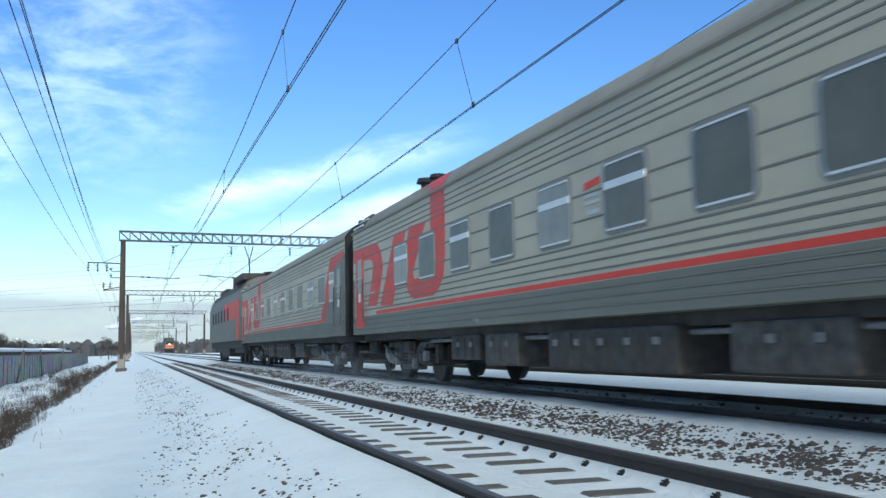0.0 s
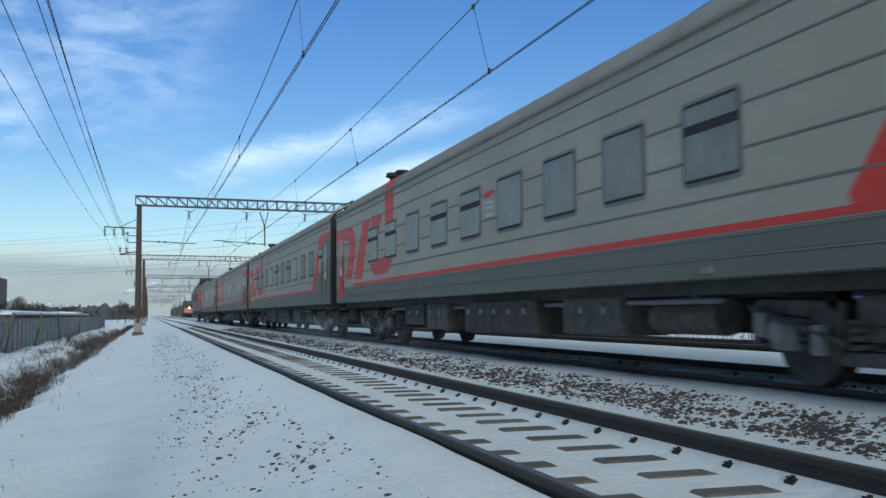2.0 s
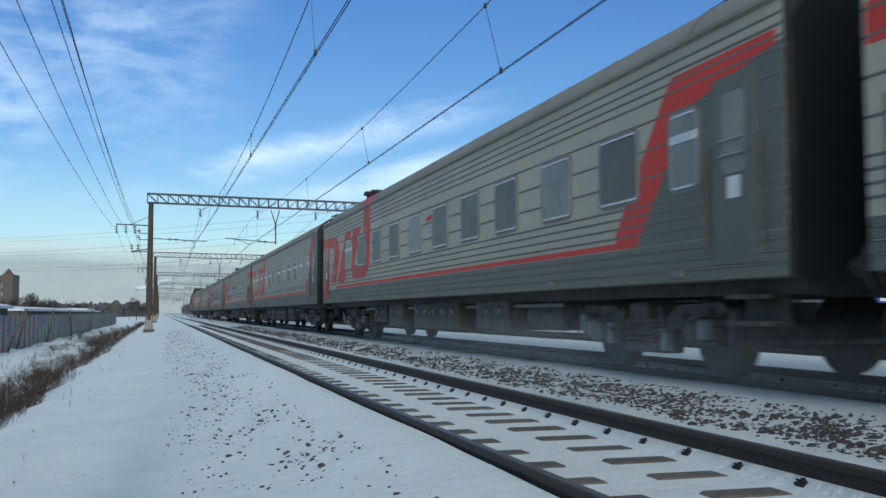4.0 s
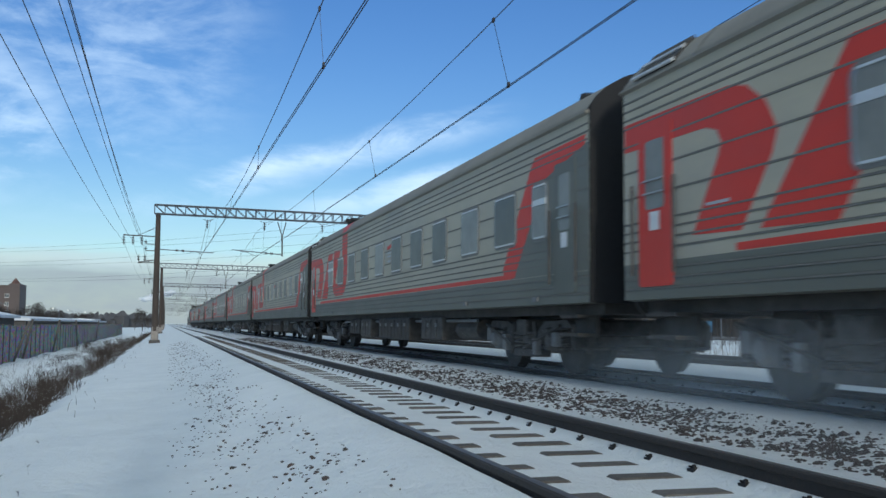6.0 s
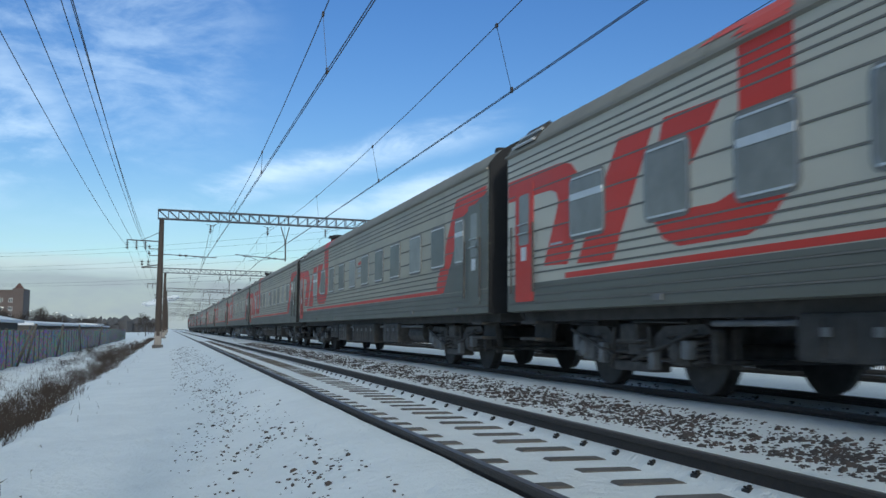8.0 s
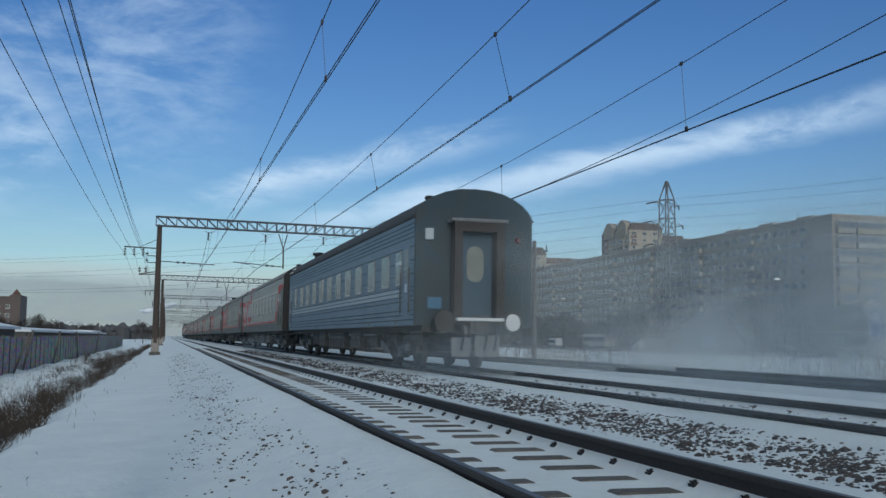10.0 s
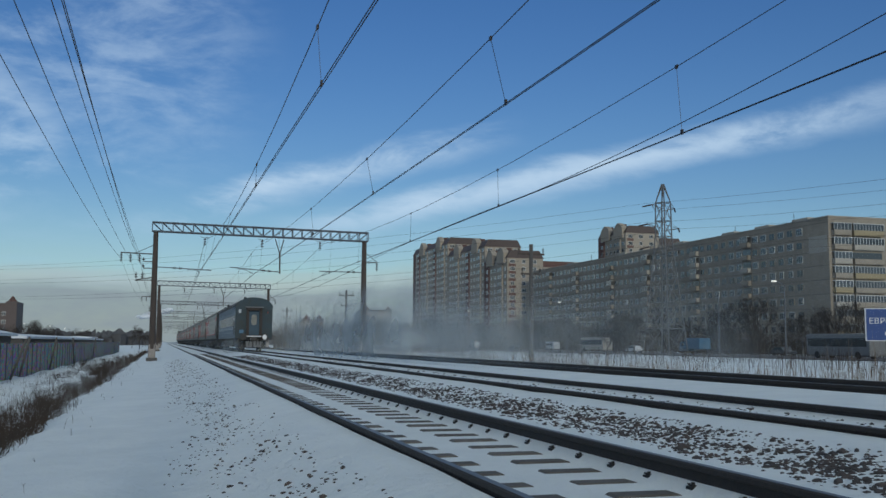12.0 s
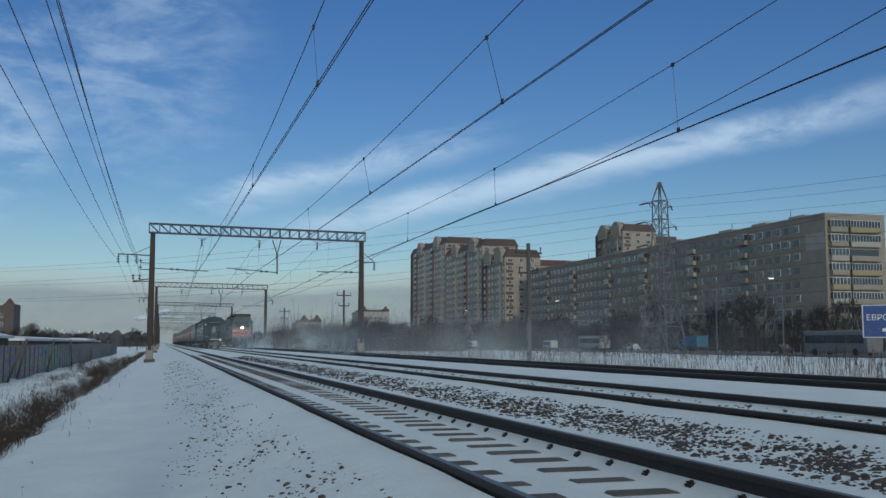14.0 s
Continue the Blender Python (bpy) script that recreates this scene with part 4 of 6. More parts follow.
def build_train():
    ribs, plain = "grey and red passenger coach with ribbed sides and dark skirt", "grey and red passenger coach with smooth sides and black window seals"
    label = {"early": ribs, "ribbed": ribs, "dining": "grey and red ribbed passenger coach with close front windows", "plain": plain,
             "curtained": "grey and red passenger coach with white curtains behind its windows", "modern": "smooth grey and red passenger coach with bright window frames",
             "blue": "blue passenger coach with pale band at the train's tail"}
    kinds = ["early"] * 2 + ["plain", "curtained", "modern"] + ["ribbed"] * 5 + ["dining", "blue"]
    masters = {}
    for n, style in enumerate(kinds):
        if style not in masters:
            c = masters[style] = build_coach(style, {"curtained": "curtain", "dining": "curtain", "blue": "blue_pane"}.get(style, "glass"))
            tagged(c, label[style], "passenger coach", "coaches of the train")
        else:
            c = copy_thing(masters[style], pose(0, 0, 0))
        COACHES.append((c, 22.8 + PITCH - PITCH * n + {"modern": 0.35, "blue": 0.7}.get(style, 0.0)))
        if style == "blue":
            c.scale = (0.89, 0.94, 1.0)      # narrowed and shortened so the tail end fits the camera's view


build_train()


def build_locomotive(front_lit=False):
    """A diesel locomotive; front faces +y."""
    loco = empty("diesel_locomotive")
    L2 = 10.3
    body = "loco_grey" if not front_lit else "loco_green"
    sec = [(1.5, 1.15), (1.5, 3.25), (1.38, 3.75), (1.05, 4.15), (0.6, 4.35), (0.0, 4.42), (-0.6, 4.35), (-1.05, 4.15), (-1.38, 3.75), (-1.5, 3.25), (-1.5, 1.15)]
    bm = bmesh.new()
    sweep(bm, sec, -L2 + 0.9, L2 - 0.9)
    for s in (-1, 1):
        a = [bm.verts.new((x, s * (L2 - 0.9), z)) for x, z in sec]
        b = [bm.verts.new((x * 0.86, s * (L2 - 0.12 - 0.30 * max(0, z - 2.6)), 1.15 + (z - 1.15) * 0.96)) for x, z in sec]
        for i in range(len(sec) - 1):
            bm.faces.new((a[i], a[i + 1], b[i + 1], b[i]))
        bm.faces.new(b)
    bmesh.ops.recalc_face_normals(bm, faces=bm.faces)
    part("body", bm, body, loco)
    bm = bmesh.new()
    sweep(bm, [(1.40, 3.72), (1.07, 4.165), (0.61, 4.365), (0.0, 4.435), (-0.61, 4.365), (-1.07, 4.165), (-1.40, 3.72)], -L2 + 0.85, L2 - 0.95, False)
    part("roof", bm, "black", loco, "sooty dark roof")
    bm = bmesh.new()
    for s in (-1, 1):
        slab(bm, [(-L2 + 0.95, 1.2), (-L2 + 2.3, 1.2), (-L2 + 2.3, 3.25), (-L2 + 0.95, 3.25)], s * 1.503, s * 1.508)
        slab(bm, [(-L2 + 2.3, 2.3), (-L2 + 9.5, 2.3), (-L2 + 9.5, 3.24), (-L2 + 2.3, 3.24)], s * 1.46, s * 1.506)
    part("red_panel", bm, "red" if not front_lit else "loco_green", loco)
    for i in range(6):
        bm = bmesh.new()
        y = -4 + i * 2.0
        slab(bm, rounded(y, y + 0.9, 2.3, 3.0, 0.08), -1.50, -1.512)
        part("side_window", bm, "rubber", loco)
    for lo, hi in (((-1.35, -L2 + 1.2, 4.2), (1.25, -L2 + 5.5, 4.55)), ((-0.8, -1.5, 4.3), (0.8, 1.0, 4.62)), ((-1.0, 3.0, 4.1), (1.0, 7.0, 4.5))):
        part("roof_housing", boxes((lo, hi), bevel=0.08), "black", loco)
    bm = boxes(((-1.35, -L2 + 0.4, 0.75), (1.35, L2 - 0.4, 1.2)), ((-1.3, -2.2, 0.3), (1.3, 2.2, 0.9)), bevel=0.05)
    part("underframe", bm, "black", loco)
    for y in (-6.4, 6.4):
        bm = bmesh.new()
        for s in (-1, 1):
            box(bm, (s * 1.05 - 0.1, y - 2.4, 0.5), (s * 1.05 + 0.1, y + 2.4, 0.8), 0.05)
        fr = part("bogie", bm, "iron", loco)
        for dy in (-1.85, 0, 1.85):
            for s in (-1, 1):
                wheel(fr, s * 0.8, y + dy, 0.53)
    for s in (-1, 1):
        bm = bmesh.new()
        bar(bm, (-0.9, s * (L2 - 0.2), 1.06), (-0.9, s * (L2 + 0.3), 1.06), 0.22, 12)
        bar(bm, (0.9, s * (L2 - 0.2), 1.06), (0.9, s * (L2 + 0.3), 1.06), 0.22, 12)
        part("buffer", bm, "black", loco)
        bm = bmesh.new()
        for x in (-0.95, 0.1):
            sweep(bm, rounded(x, x + 0.85, 2.75, 3.45, 0.08), s * (L2 - 0.42), s * (L2 - 0.15))
        part("cab_window", bm, "rubber", loco)
        bm = bmesh.new()
        for z in (1.45, 2.05):
            box(bm, (-1.25, min(s * (L2 - 0.3), s * (L2 - 0.08)), z), (1.25, max(s * (L2 - 0.3), s * (L2 - 0.08)), z + 0.34))
        part("front_stripe", bm, "orange" if front_lit else "red", loco)
        if front_lit and s < 0:
            bm = bmesh.new()
            tapered(bm, (0, s * (L2 - 0.6), 2.62), (0, s * (L2 + 0.02), 2.62), 0.11, 0.14, 18)
            part("headlamp", bm, "lamp", loco, "lit warm headlamp")
    return loco


LOCO = tagged(build_locomotive(), "grey and red diesel locomotive with a dark roof, hauling coaches", "locomotive")
ONCOMING = tagged(build_locomotive(True), "dark green oncoming locomotive with orange stripes and lit headlamp", "locomotive")


# ---- materials of the surroundings ----
M["panel"] = material("panel_concrete", (0.33, 0.29, 0.235), 0.9, second=(0.24, 0.21, 0.17), scale=0.5, amount=0.8, third=(0.26, 0.23, 0.19), third_scale=0.12, random_tint=0.04)
M["panel_pale"] = material("pale_panel", (0.40, 0.37, 0.32), 0.9, second=(0.29, 0.27, 0.24), scale=0.6)
M["plaster"] = material("beige_plaster", (0.36, 0.315, 0.255), 0.9, second=(0.29, 0.25, 0.205), scale=0.3, amount=0.7)
M["brick"] = material("dark_red_brick", (0.15, 0.085, 0.07), 0.9, second=(0.11, 0.065, 0.055), scale=0.8, amount=0.7)
M["mansard"] = material("brown_roof_sheet", (0.10, 0.075, 0.068), 0.7, second=(0.075, 0.058, 0.052), scale=0.6)
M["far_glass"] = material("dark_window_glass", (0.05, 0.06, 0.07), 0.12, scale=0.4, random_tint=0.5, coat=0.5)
M["frame_white"] = material("white_window_frame", (0.68, 0.68, 0.66), 0.6, scale=1.0, random_tint=0.3)
M["ochre"] = material("ochre_panel", (0.34, 0.28, 0.17), 0.8, scale=1.0)
M["bark"] = material("winter_bark", (0.035, 0.028, 0.024), 0.95, second=(0.06, 0.048, 0.04), scale=6)
M["weeds"] = material("dry_weeds", (0.062, 0.045, 0.034), 0.95, second=(0.03, 0.024, 0.02), scale=3, amount=0.8)
M["reeds"] = material("dry_reeds", (0.24, 0.19, 0.14), 0.95, second=(0.13, 0.10, 0.08), scale=2, amount=0.8)
M["asphalt"] = material("wet_asphalt", (0.06, 0.06, 0.065), 0.7, second=(0.12, 0.12, 0.13), scale=0.3)
M["car_white"] = material("white_car_paint", (0.62, 0.63, 0.65), 0.3, scale=1, coat=0.5)
M["car_dark"] = material("dark_car_paint", (0.04, 0.045, 0.055), 0.3, scale=1, coat=0.5)
M["board_blue"] = material("billboard_blue", (0.02, 0.06, 0.22), 0.5, scale=1)
M["bag"] = material("weathered_post", (0.10, 0.09, 0.08), 0.9, scale=3)
# wood colour greyed and lightened: distance haze is painted in
M["far_bark"] = material("winter_wood_haze_tint", (0.085, 0.085, 0.09), 0.95, second=(0.12, 0.12, 0.125), scale=0.3)


def graffiti_material():
    """Concrete covered with patches of faded spray paint."""
    m = bpy.data.materials.new("graffiti_concrete")
    m.use_nodes = True
    nt = m.node_tree
    N, L = nt.nodes.new, nt.links.new
    p = nt.nodes["Principled BSDF"]
    p.inputs["Roughness"].default_value = 0.85
    g = N("ShaderNodeNewGeometry")
    mp = N("ShaderNodeMapping")
    mp.inputs["Scale"].default_value = (1, 0.45, 0.8)
    L(g.outputs["Position"], mp.inputs[0])
    a, b = N("ShaderNodeTexNoise"), N("ShaderNodeTexNoise")
    a.inputs["Scale"].default_value, a.inputs["Detail"].default_value, a.inputs["Distortion"].default_value = 1.5, 3.0, 1.6
    b.inputs["Scale"].default_value, b.inputs["Detail"].default_value, b.inputs["Distortion"].default_value = 3.2, 5.0, 2.0
    L(mp.outputs[0], a.inputs[0])
    L(mp.outputs[0], b.inputs[0])
    spin = N("ShaderNodeMath")
    spin.operation = "MULTIPLY"
    spin.inputs[1].default_value = 5.0
    L(a.outputs[0], spin.inputs[0])
    wrap = N("ShaderNodeMath")
    wrap.operation = "FRACT"
    L(spin.outputs[0], wrap.inputs[0])
    hue = N("ShaderNodeCombineColor")
    hue.mode = "HSV"
    hue.inputs[1].default_value, hue.inputs[2].default_value = 0.72, 0.42
    L(wrap.outputs[0], hue.inputs[0])
    gam = N("ShaderNodeMix")
    gam.data_type = "RGBA"
    gam.inputs[6].default_value = (0.14, 0.135, 0.13, 1)
    r = N("ShaderNodeMapRange")
    r.inputs[1].default_value, r.inputs[2].default_value = 0.36, 0.48
    L(b.outputs[0], r.inputs[0])
    L(r.outputs[0], gam.inputs[0])
    L(hue.outputs[0], gam.inputs[7])
    L(gam.outputs[2], p.inputs["Base Color"])
    return m


M["graffiti"] = graffiti_material()


# ---- left side: fence, ditch, sheds ----
def build_fence():
    fence = empty("concrete_fence", pose(-9.5, 0, 0), label="long grey concrete panel fence covered in faded graffiti", category="fence")
    bm = boxes(((-0.05, 0.03, -2.0), (0.05, 2.47, 0.58)), ((-0.065, 0.25, -1.4), (0.065, 2.25, -1.3)), ((-0.065, 0.25, 0.2), (0.065, 2.25, 0.3)), bevel=0.012)
    panel = bpy.data.meshes.new("fence_panel")
    bm.to_mesh(panel)
    bm.free()
    panel.materials.append(M["graffiti"])
    post = bpy.data.meshes.new("fence_post")
    bm = boxes(((-0.09, -0.08, -2.0), (0.09, 0.08, 0.66)), bevel=0.015)
    bm.to_mesh(post)
    bm.free()
    post.materials.append(M["sleeper"])
    rng = random.Random(4)
    for i in range(84):
        y = 18 + i * 2.52
        dz = rng.uniform(-0.03, 0.03)
        shared("fence_panel", panel, fence, pose(rng.uniform(-0.02, 0.02), y, dz, 0, rng.uniform(-0.8, 0.8), 0))
        shared("fence_post", post, fence, pose(0, y - 0.01, dz))
    return fence


build_fence()
for y, tilt in ((66, 22), (70, 14), (88, 12), (112, -6), (140, 8)):
    bm = bmesh.new()
    box(bm, (-0.07, -0.07, 0), (0.07, 0.07, 2.9), 0.02)
    tagged(part("leaning_post", bm, "bag", at=pose(-9.2, y, -1.75, -tilt, tilt * 0.7, 0)), "weathered concrete post leaning beside the fence", "post", "leaning posts")


def build_shed(x0, x1, y0, y1, eave, ridge):
    s = empty("garage_row", pose(0, 0, 0), label="long low shed with a thick snow-covered roof behind the fence", category="shed")
    part("wall", boxes(((x0, y0, -1.9), (x1, y1, eave))), "sleeper", s)
    bm = bmesh.new()
    xm = (x0 + x1) / 2
    sweep(bm, [(x0 - 0.5, eave), (x0 - 0.5, eave + 0.25), (xm, ridge), (x1 + 0.5, eave + 0.25), (x1 + 0.5, eave)], y0 - 0.5, y1 + 0.5)
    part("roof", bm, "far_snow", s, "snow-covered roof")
    return s


build_shed(-34, -14, 50, 100, 1.2, 3.5)
build_shed(-26, -14, 108, 240, 1.0, 1.75)
build_shed(-24, -18, 260, 285, 1.6, 2.0)


def blades(name, count, place_fn, height, width, lean, seed, mat, label, category):
    """Thin upright stalks in one mesh."""
    rng = np.random.default_rng(seed)
    verts, faces = [], []
    n = 0
    for _ in range(count):
        spot = place_fn(rng)
        if spot is None:
            continue
        x, y = spot
        z = ground_z(x, y) - 0.03
        h = height * rng.lognormal(0, 0.35)
        a, l = rng.uniform(0, 6.28), abs(rng.normal(0, lean))
        dx, dy = math.cos(a) * l * h, math.sin(a) * l * h
        b = rng.uniform(0, 6.28)
        wx, wy = math.cos(b) * width, math.sin(b) * width
        k = rng.uniform(0.4, 0.7)
        verts += [(x - wx, y - wy, z), (x + wx, y + wy, z), (x + dx * k * 0.6 + wx * 0.8, y + dy * k * 0.6 + wy * 0.8, z + h * k), (x + dx * k * 0.6 - wx * 0.8, y + dy * k * 0.6 - wy * 0.8, z + h * k), (x + dx, y + dy, z + h * math.sqrt(max(0.2, 1 - l * l)))]
        faces += [(n, n + 1, n + 2, n + 3), (n + 3, n + 2, n + 4)]
        n += 5
        # a side twig
        q = rng.uniform(0.35, 0.8)
        c = rng.uniform(0, 6.28)
        bx, by, bz = x + dx * q * 0.7, y + dy * q * 0.7, z + h * q
        verts += [(bx, by, bz), (bx + wx, by + wy, bz + 0.01), (bx + math.cos(c) * h * 0.22, by + math.sin(c) * h * 0.22, bz + h * 0.16)]
        faces += [(n, n + 1, n + 2)]
        n += 3
    me = bpy.data.meshes.new(name)
    me.from_pydata(verts, [], faces)
    me.materials.append(M[mat])
    return tagged(new(name, me), label, category, kind="stuff")


def ditch_spot(rng):
    y = 5 + 150 * rng.random() ** 2.0
    x = -1.75 - abs(rng.normal(0, 2.2)) - 0.15 * rng.random()
    if rng.random() < 0.42:
        x = rng.uniform(-9, -2)
    if x < -9.2:
        return None
    d = noise.noise((x * 0.55, y * 0.28, 7.0))
    near = max(0.0, 1 - abs(x + 2.4) / 1.0)
    return (x, y) if rng.random() < 0.14 + 0.30 * near + 1.2 * d else None


blades("dry_weeds", 60000, ditch_spot, 0.30, 0.0055, 0.85, 11, "weeds", "dense brown dry weeds and twigs on the snowy ditch slope", "weeds")


def shoulder_spot(rng):
    y = 6 + 70 * rng.random() ** 1.5
    return (rng.uniform(-1.5, -1.0), y) if rng.random() < 0.5 else None


blades("edge_stalks", 70, shoulder_spot, 0.16, 0.004, 0.8, 12, "weeds", "few thin stalks poking out of the snowy edge", "weeds")


def reed_spot(rng):
    y = 8 + 150 * rng.random() ** 1.3
    x = rng.uniform(16.5, 34)
    return (x, y) if rng.random() < 0.35 + 0.9 * noise.noise((x * 0.25, y * 0.12, 2.0)) else None


blades("dry_reeds", 16000, reed_spot, 0.75, 0.010, 0.22, 13, "reeds", "pale dry reeds standing in snow beyond the tracks", "reeds")


def brush_spot(rng):
    y = 30 + 200 * rng.random()
    x = rng.uniform(34, 76)
    return (x, y) if rng.random() < 0.3 + 0.9 * noise.noise((x * 0.12, y * 0.06, 4.0)) else None


blades("roadside_brush", 12000, brush_spot, 1.1, 0.018, 0.3, 14, "weeds", "bare brown brush along the road verge", "brush")


# ---- bare trees ----
def twig(bm, p, q, r1, r2):
    d = (q - p).normalized()
    u = d.cross(Vector((0.3, 0.5, 0.81))).normalized()
    w = d.cross(u)
    rings = [[bm.verts.new(c + (u * math.cos(a) + w * math.sin(a)) * r) for a in (0, 2.094, 4.189)] for c, r in ((p, r1), (q, r2))]
    for i in range(3):
        j = (i + 1) % 3
        bm.faces.new((rings[0][i], rings[0][j], rings[1][j], rings[1][i]))


def grow(bm, p, d, length, r, depth, rng):
    q = p + d * length
    twig(bm, p, q, r, r * 0.65)
    if depth == 0:
        return
    for i in range(3):
        a = Vector((rng.uniform(-1, 1), rng.uniform(-1, 1), rng.uniform(-0.25, 0.8)))
        grow(bm, q if i else p.lerp(q, rng.uniform(0.45, 0.95)), (d * 0.8 + a * 0.6).normalized(), length * rng.uniform(0.6, 0.84), r * 0.6, depth - 1, rng)


def build_shrub(seed):
    rng = random.Random(seed)
    t = empty("bare_shrub", label="leafless brown shrub growing out of the snowy ditch", category="shrub", group="ditch shrubs")
    bm = bmesh.new()
    for i in range(9):
        a = Vector((rng.uniform(-0.8, 0.8), rng.uniform(-0.8, 0.8), 1)).normalized()
        grow(bm, Vector((rng.uniform(-0.25, 0.25), rng.uniform(-0.25, 0.25), -0.05)), a, rng.uniform(0.2, 0.36), 0.010, 4, rng)
    part("crown", bm, "weeds", t)
    return t


def build_tree(seed, height, depth=6):
    rng = random.Random(seed)
    t = empty("bare_tree", label="leafless dark deciduous tree with fine branches", category="tree", group="bare trees")
    bm = bmesh.new()
    tapered(bm, (0, 0, -0.3), (0.05, 0, height * 0.26), height * 0.022, height * 0.016, 8)
    trunk = part("trunk", bm, "bark", t)
    bm = bmesh.new()
    for i in range(3):
        a = Vector((rng.uniform(-0.6, 0.6), rng.uniform(-0.6, 0.6), 1)).normalized()
        grow(bm, Vector((0.05, 0, height * (0.18 + 0.04 * i))), a, height * 0.2, height * 0.014, depth, rng)
    part("crown", bm, "bark", t)
    return t


def plant_trees():
    masters = [build_tree(s, h) for s, h in ((1, 9.0), (2, 11.0), (3, 8.0), (4, 10.0))]
    light = [build_tree(s, h, 5) for s, h in ((5, 10.0), (6, 9.0))]
    rng = random.Random(9)
    spots = []
    # along the road in front of the long block
    for i in range(62):
        spots.append((rng.uniform(105, 127), 108 + 3.9 * i + rng.uniform(-3, 3), rng.uniform(0.6, 1.25)))
    for y in range(150, 330, 12):
        spots.append((rng.uniform(66, 90), y + rng.uniform(-5, 5), rng.uniform(0.5, 0.8)))
    # behind the right-hand pole, towards the distance
    for _ in range(26):
        y = rng.uniform(210, 480)
        spots.append((y * rng.uniform(0.13, 0.27), y, rng.uniform(0.7, 1.1)))
    # behind the sheds
    for _ in range(46):
        y = rng.uniform(150, 520)
        spots.append((-24 - rng.uniform(0.0, 0.16) * y, y, rng.uniform(0.45, 0.8)))
    for y in (330, 380, 430, 500, 520, 560):
        spots.append((rng.uniform(-14, -6), y, rng.uniform(0.55, 0.85)))
    dense = len(spots)
    # a loose second row nearer the road, and a belt between the far pole and the towers
    for i in range(34):
        spots.append((rng.uniform(100, 112), 112 + 6.6 * i + rng.uniform(-3, 3), rng.uniform(0.8, 1.35)))
    for i in range(40):
        y = rng.uniform(230, 420)
        spots.append((y * rng.uniform(0.19, 0.31), y, rng.uniform(0.8, 1.2)))
    for i in range(60):
        y = rng.uniform(180, 420)
        spots.append((-26 - rng.uniform(0.02, 0.20) * y, y, rng.uniform(0.5, 0.85)))
    for i, (x, y, s) in enumerate(spots):
        if i >= dense:
            m = pose(x, y, -1.25 if x > 0 else -1.5, 0, 0, rng.uniform(0, 360)) @ Matrix.Scale(s, 4)
            t = light[i - dense] if i < dense + 2 else copy_thing(light[i % 2], pose(0, 0, 0))
            t.matrix_basis = m
            continue
        m = pose(x, y, -1.25 if x > 0 else -1.5, 0, 0, rng.uniform(0, 360)) @ Matrix.Scale(s, 4)
        if i < 4:
            t = masters[i]
            t.matrix_basis = m
        else:
            t = copy_thing(masters[i % 4], pose(0, 0, 0))
            t.matrix_basis = m


plant_trees()


def plant_shrubs():
    masters = [build_shrub(s) for s in (31, 32, 33)]
    rng = random.Random(12)
    for i in range(90):
        y = 8 + 120 * rng.random() ** 1.7
        x = rng.uniform(-8.8, -2.0) if i % 3 else rng.uniform(-3.4, -2.0)
        m = pose(x, y, ground_z(x, y), 0, 0, rng.uniform(0, 360)) @ Matrix.Scale(rng.uniform(0.5, 1.1), 4)
        t = masters[i] if i < 3 else copy_thing(masters[i % 3], pose(0, 0, 0))
        t.matrix_basis = m


plant_shrubs()


def thicket_spot(rng):
    y = rng.uniform(100, 345)
    x = rng.uniform(104, 129)
    return (x, y) if rng.random() < 0.35 + 0.9 * noise.noise((x * 0.07, y * 0.05, 6.0)) else None


blades("thicket", 30000, thicket_spot, 4.2, 0.035, 0.3, 15, "weeds", "dense leafless thicket in front of the long block", "thicket")


def belt_spot(rng):
    y = rng.uniform(190, 420)
    return (y * rng.uniform(0.11, 0.32), y)


blades("tree_belt", 16000, belt_spot, 4.6, 0.05, 0.3, 16, "weeds", "hazy belt of leafless scrub between railway and towers", "scrub")


def far_woods():
    """A ragged far tree line, past counting."""
    rng = np.random.default_rng(21)
    bm = bmesh.new()
    for _ in range(1500):
        x, y = rng.uniform(-420, 420), rng.uniform(620, 900)
        if abs(x - 8) < 14:
            continue
        h = rng.uniform(3.5, 9.0)
        r = rng.uniform(2.0, 5.0)
        tapered(bm, (x, y, -2), (x + rng.uniform(-1, 1), y, h * 0.6), r * 0.8, r, 5)
        tapered(bm, (x, y, h * 0.6), (x + rng.uniform(-1.5, 1.5), y, h), r, r * 0.2, 5)
    return tagged(part("far_woods", bm, "far_bark"), "dark ragged line of winter woods on the horizon", "woods", kind="stuff")


far_woods()


# ---- buildings ----
def mesh_of(bm, name, mat):
    me = bpy.data.meshes.new(name)
    bm.to_mesh(me)
    bm.free()
    me.materials.append(M[mat])
    return me


def window_kit(w, h, sashes, frame_mat):
    """Frame mesh, pane mesh and the panes' places, facing -x, centre at the origin."""
    frame_me = mesh_of(boxes(((-0.06, -w / 2, -h / 2), (0.05, w / 2, h / 2))), "window", frame_mat)
    pw = (w - 0.09 * (sashes + 1)) / sashes
    pane_me = mesh_of(boxes(((-0.075, -pw / 2, -h / 2 + 0.09), (0.0, pw / 2, h / 2 - 0.09))), "pane", "far_glass")
    return frame_me, pane_me, [-w / 2 + 0.09 + pw / 2 + i * (pw + 0.09) for i in range(sashes)]


WIN_WIDE, WIN_PALE, WIN_DARK = window_kit(2.05, 1.5, 3, "frame_white"), window_kit(1.45, 1.5, 2, "frame_white"), window_kit(1.95, 1.5, 2, "panel")


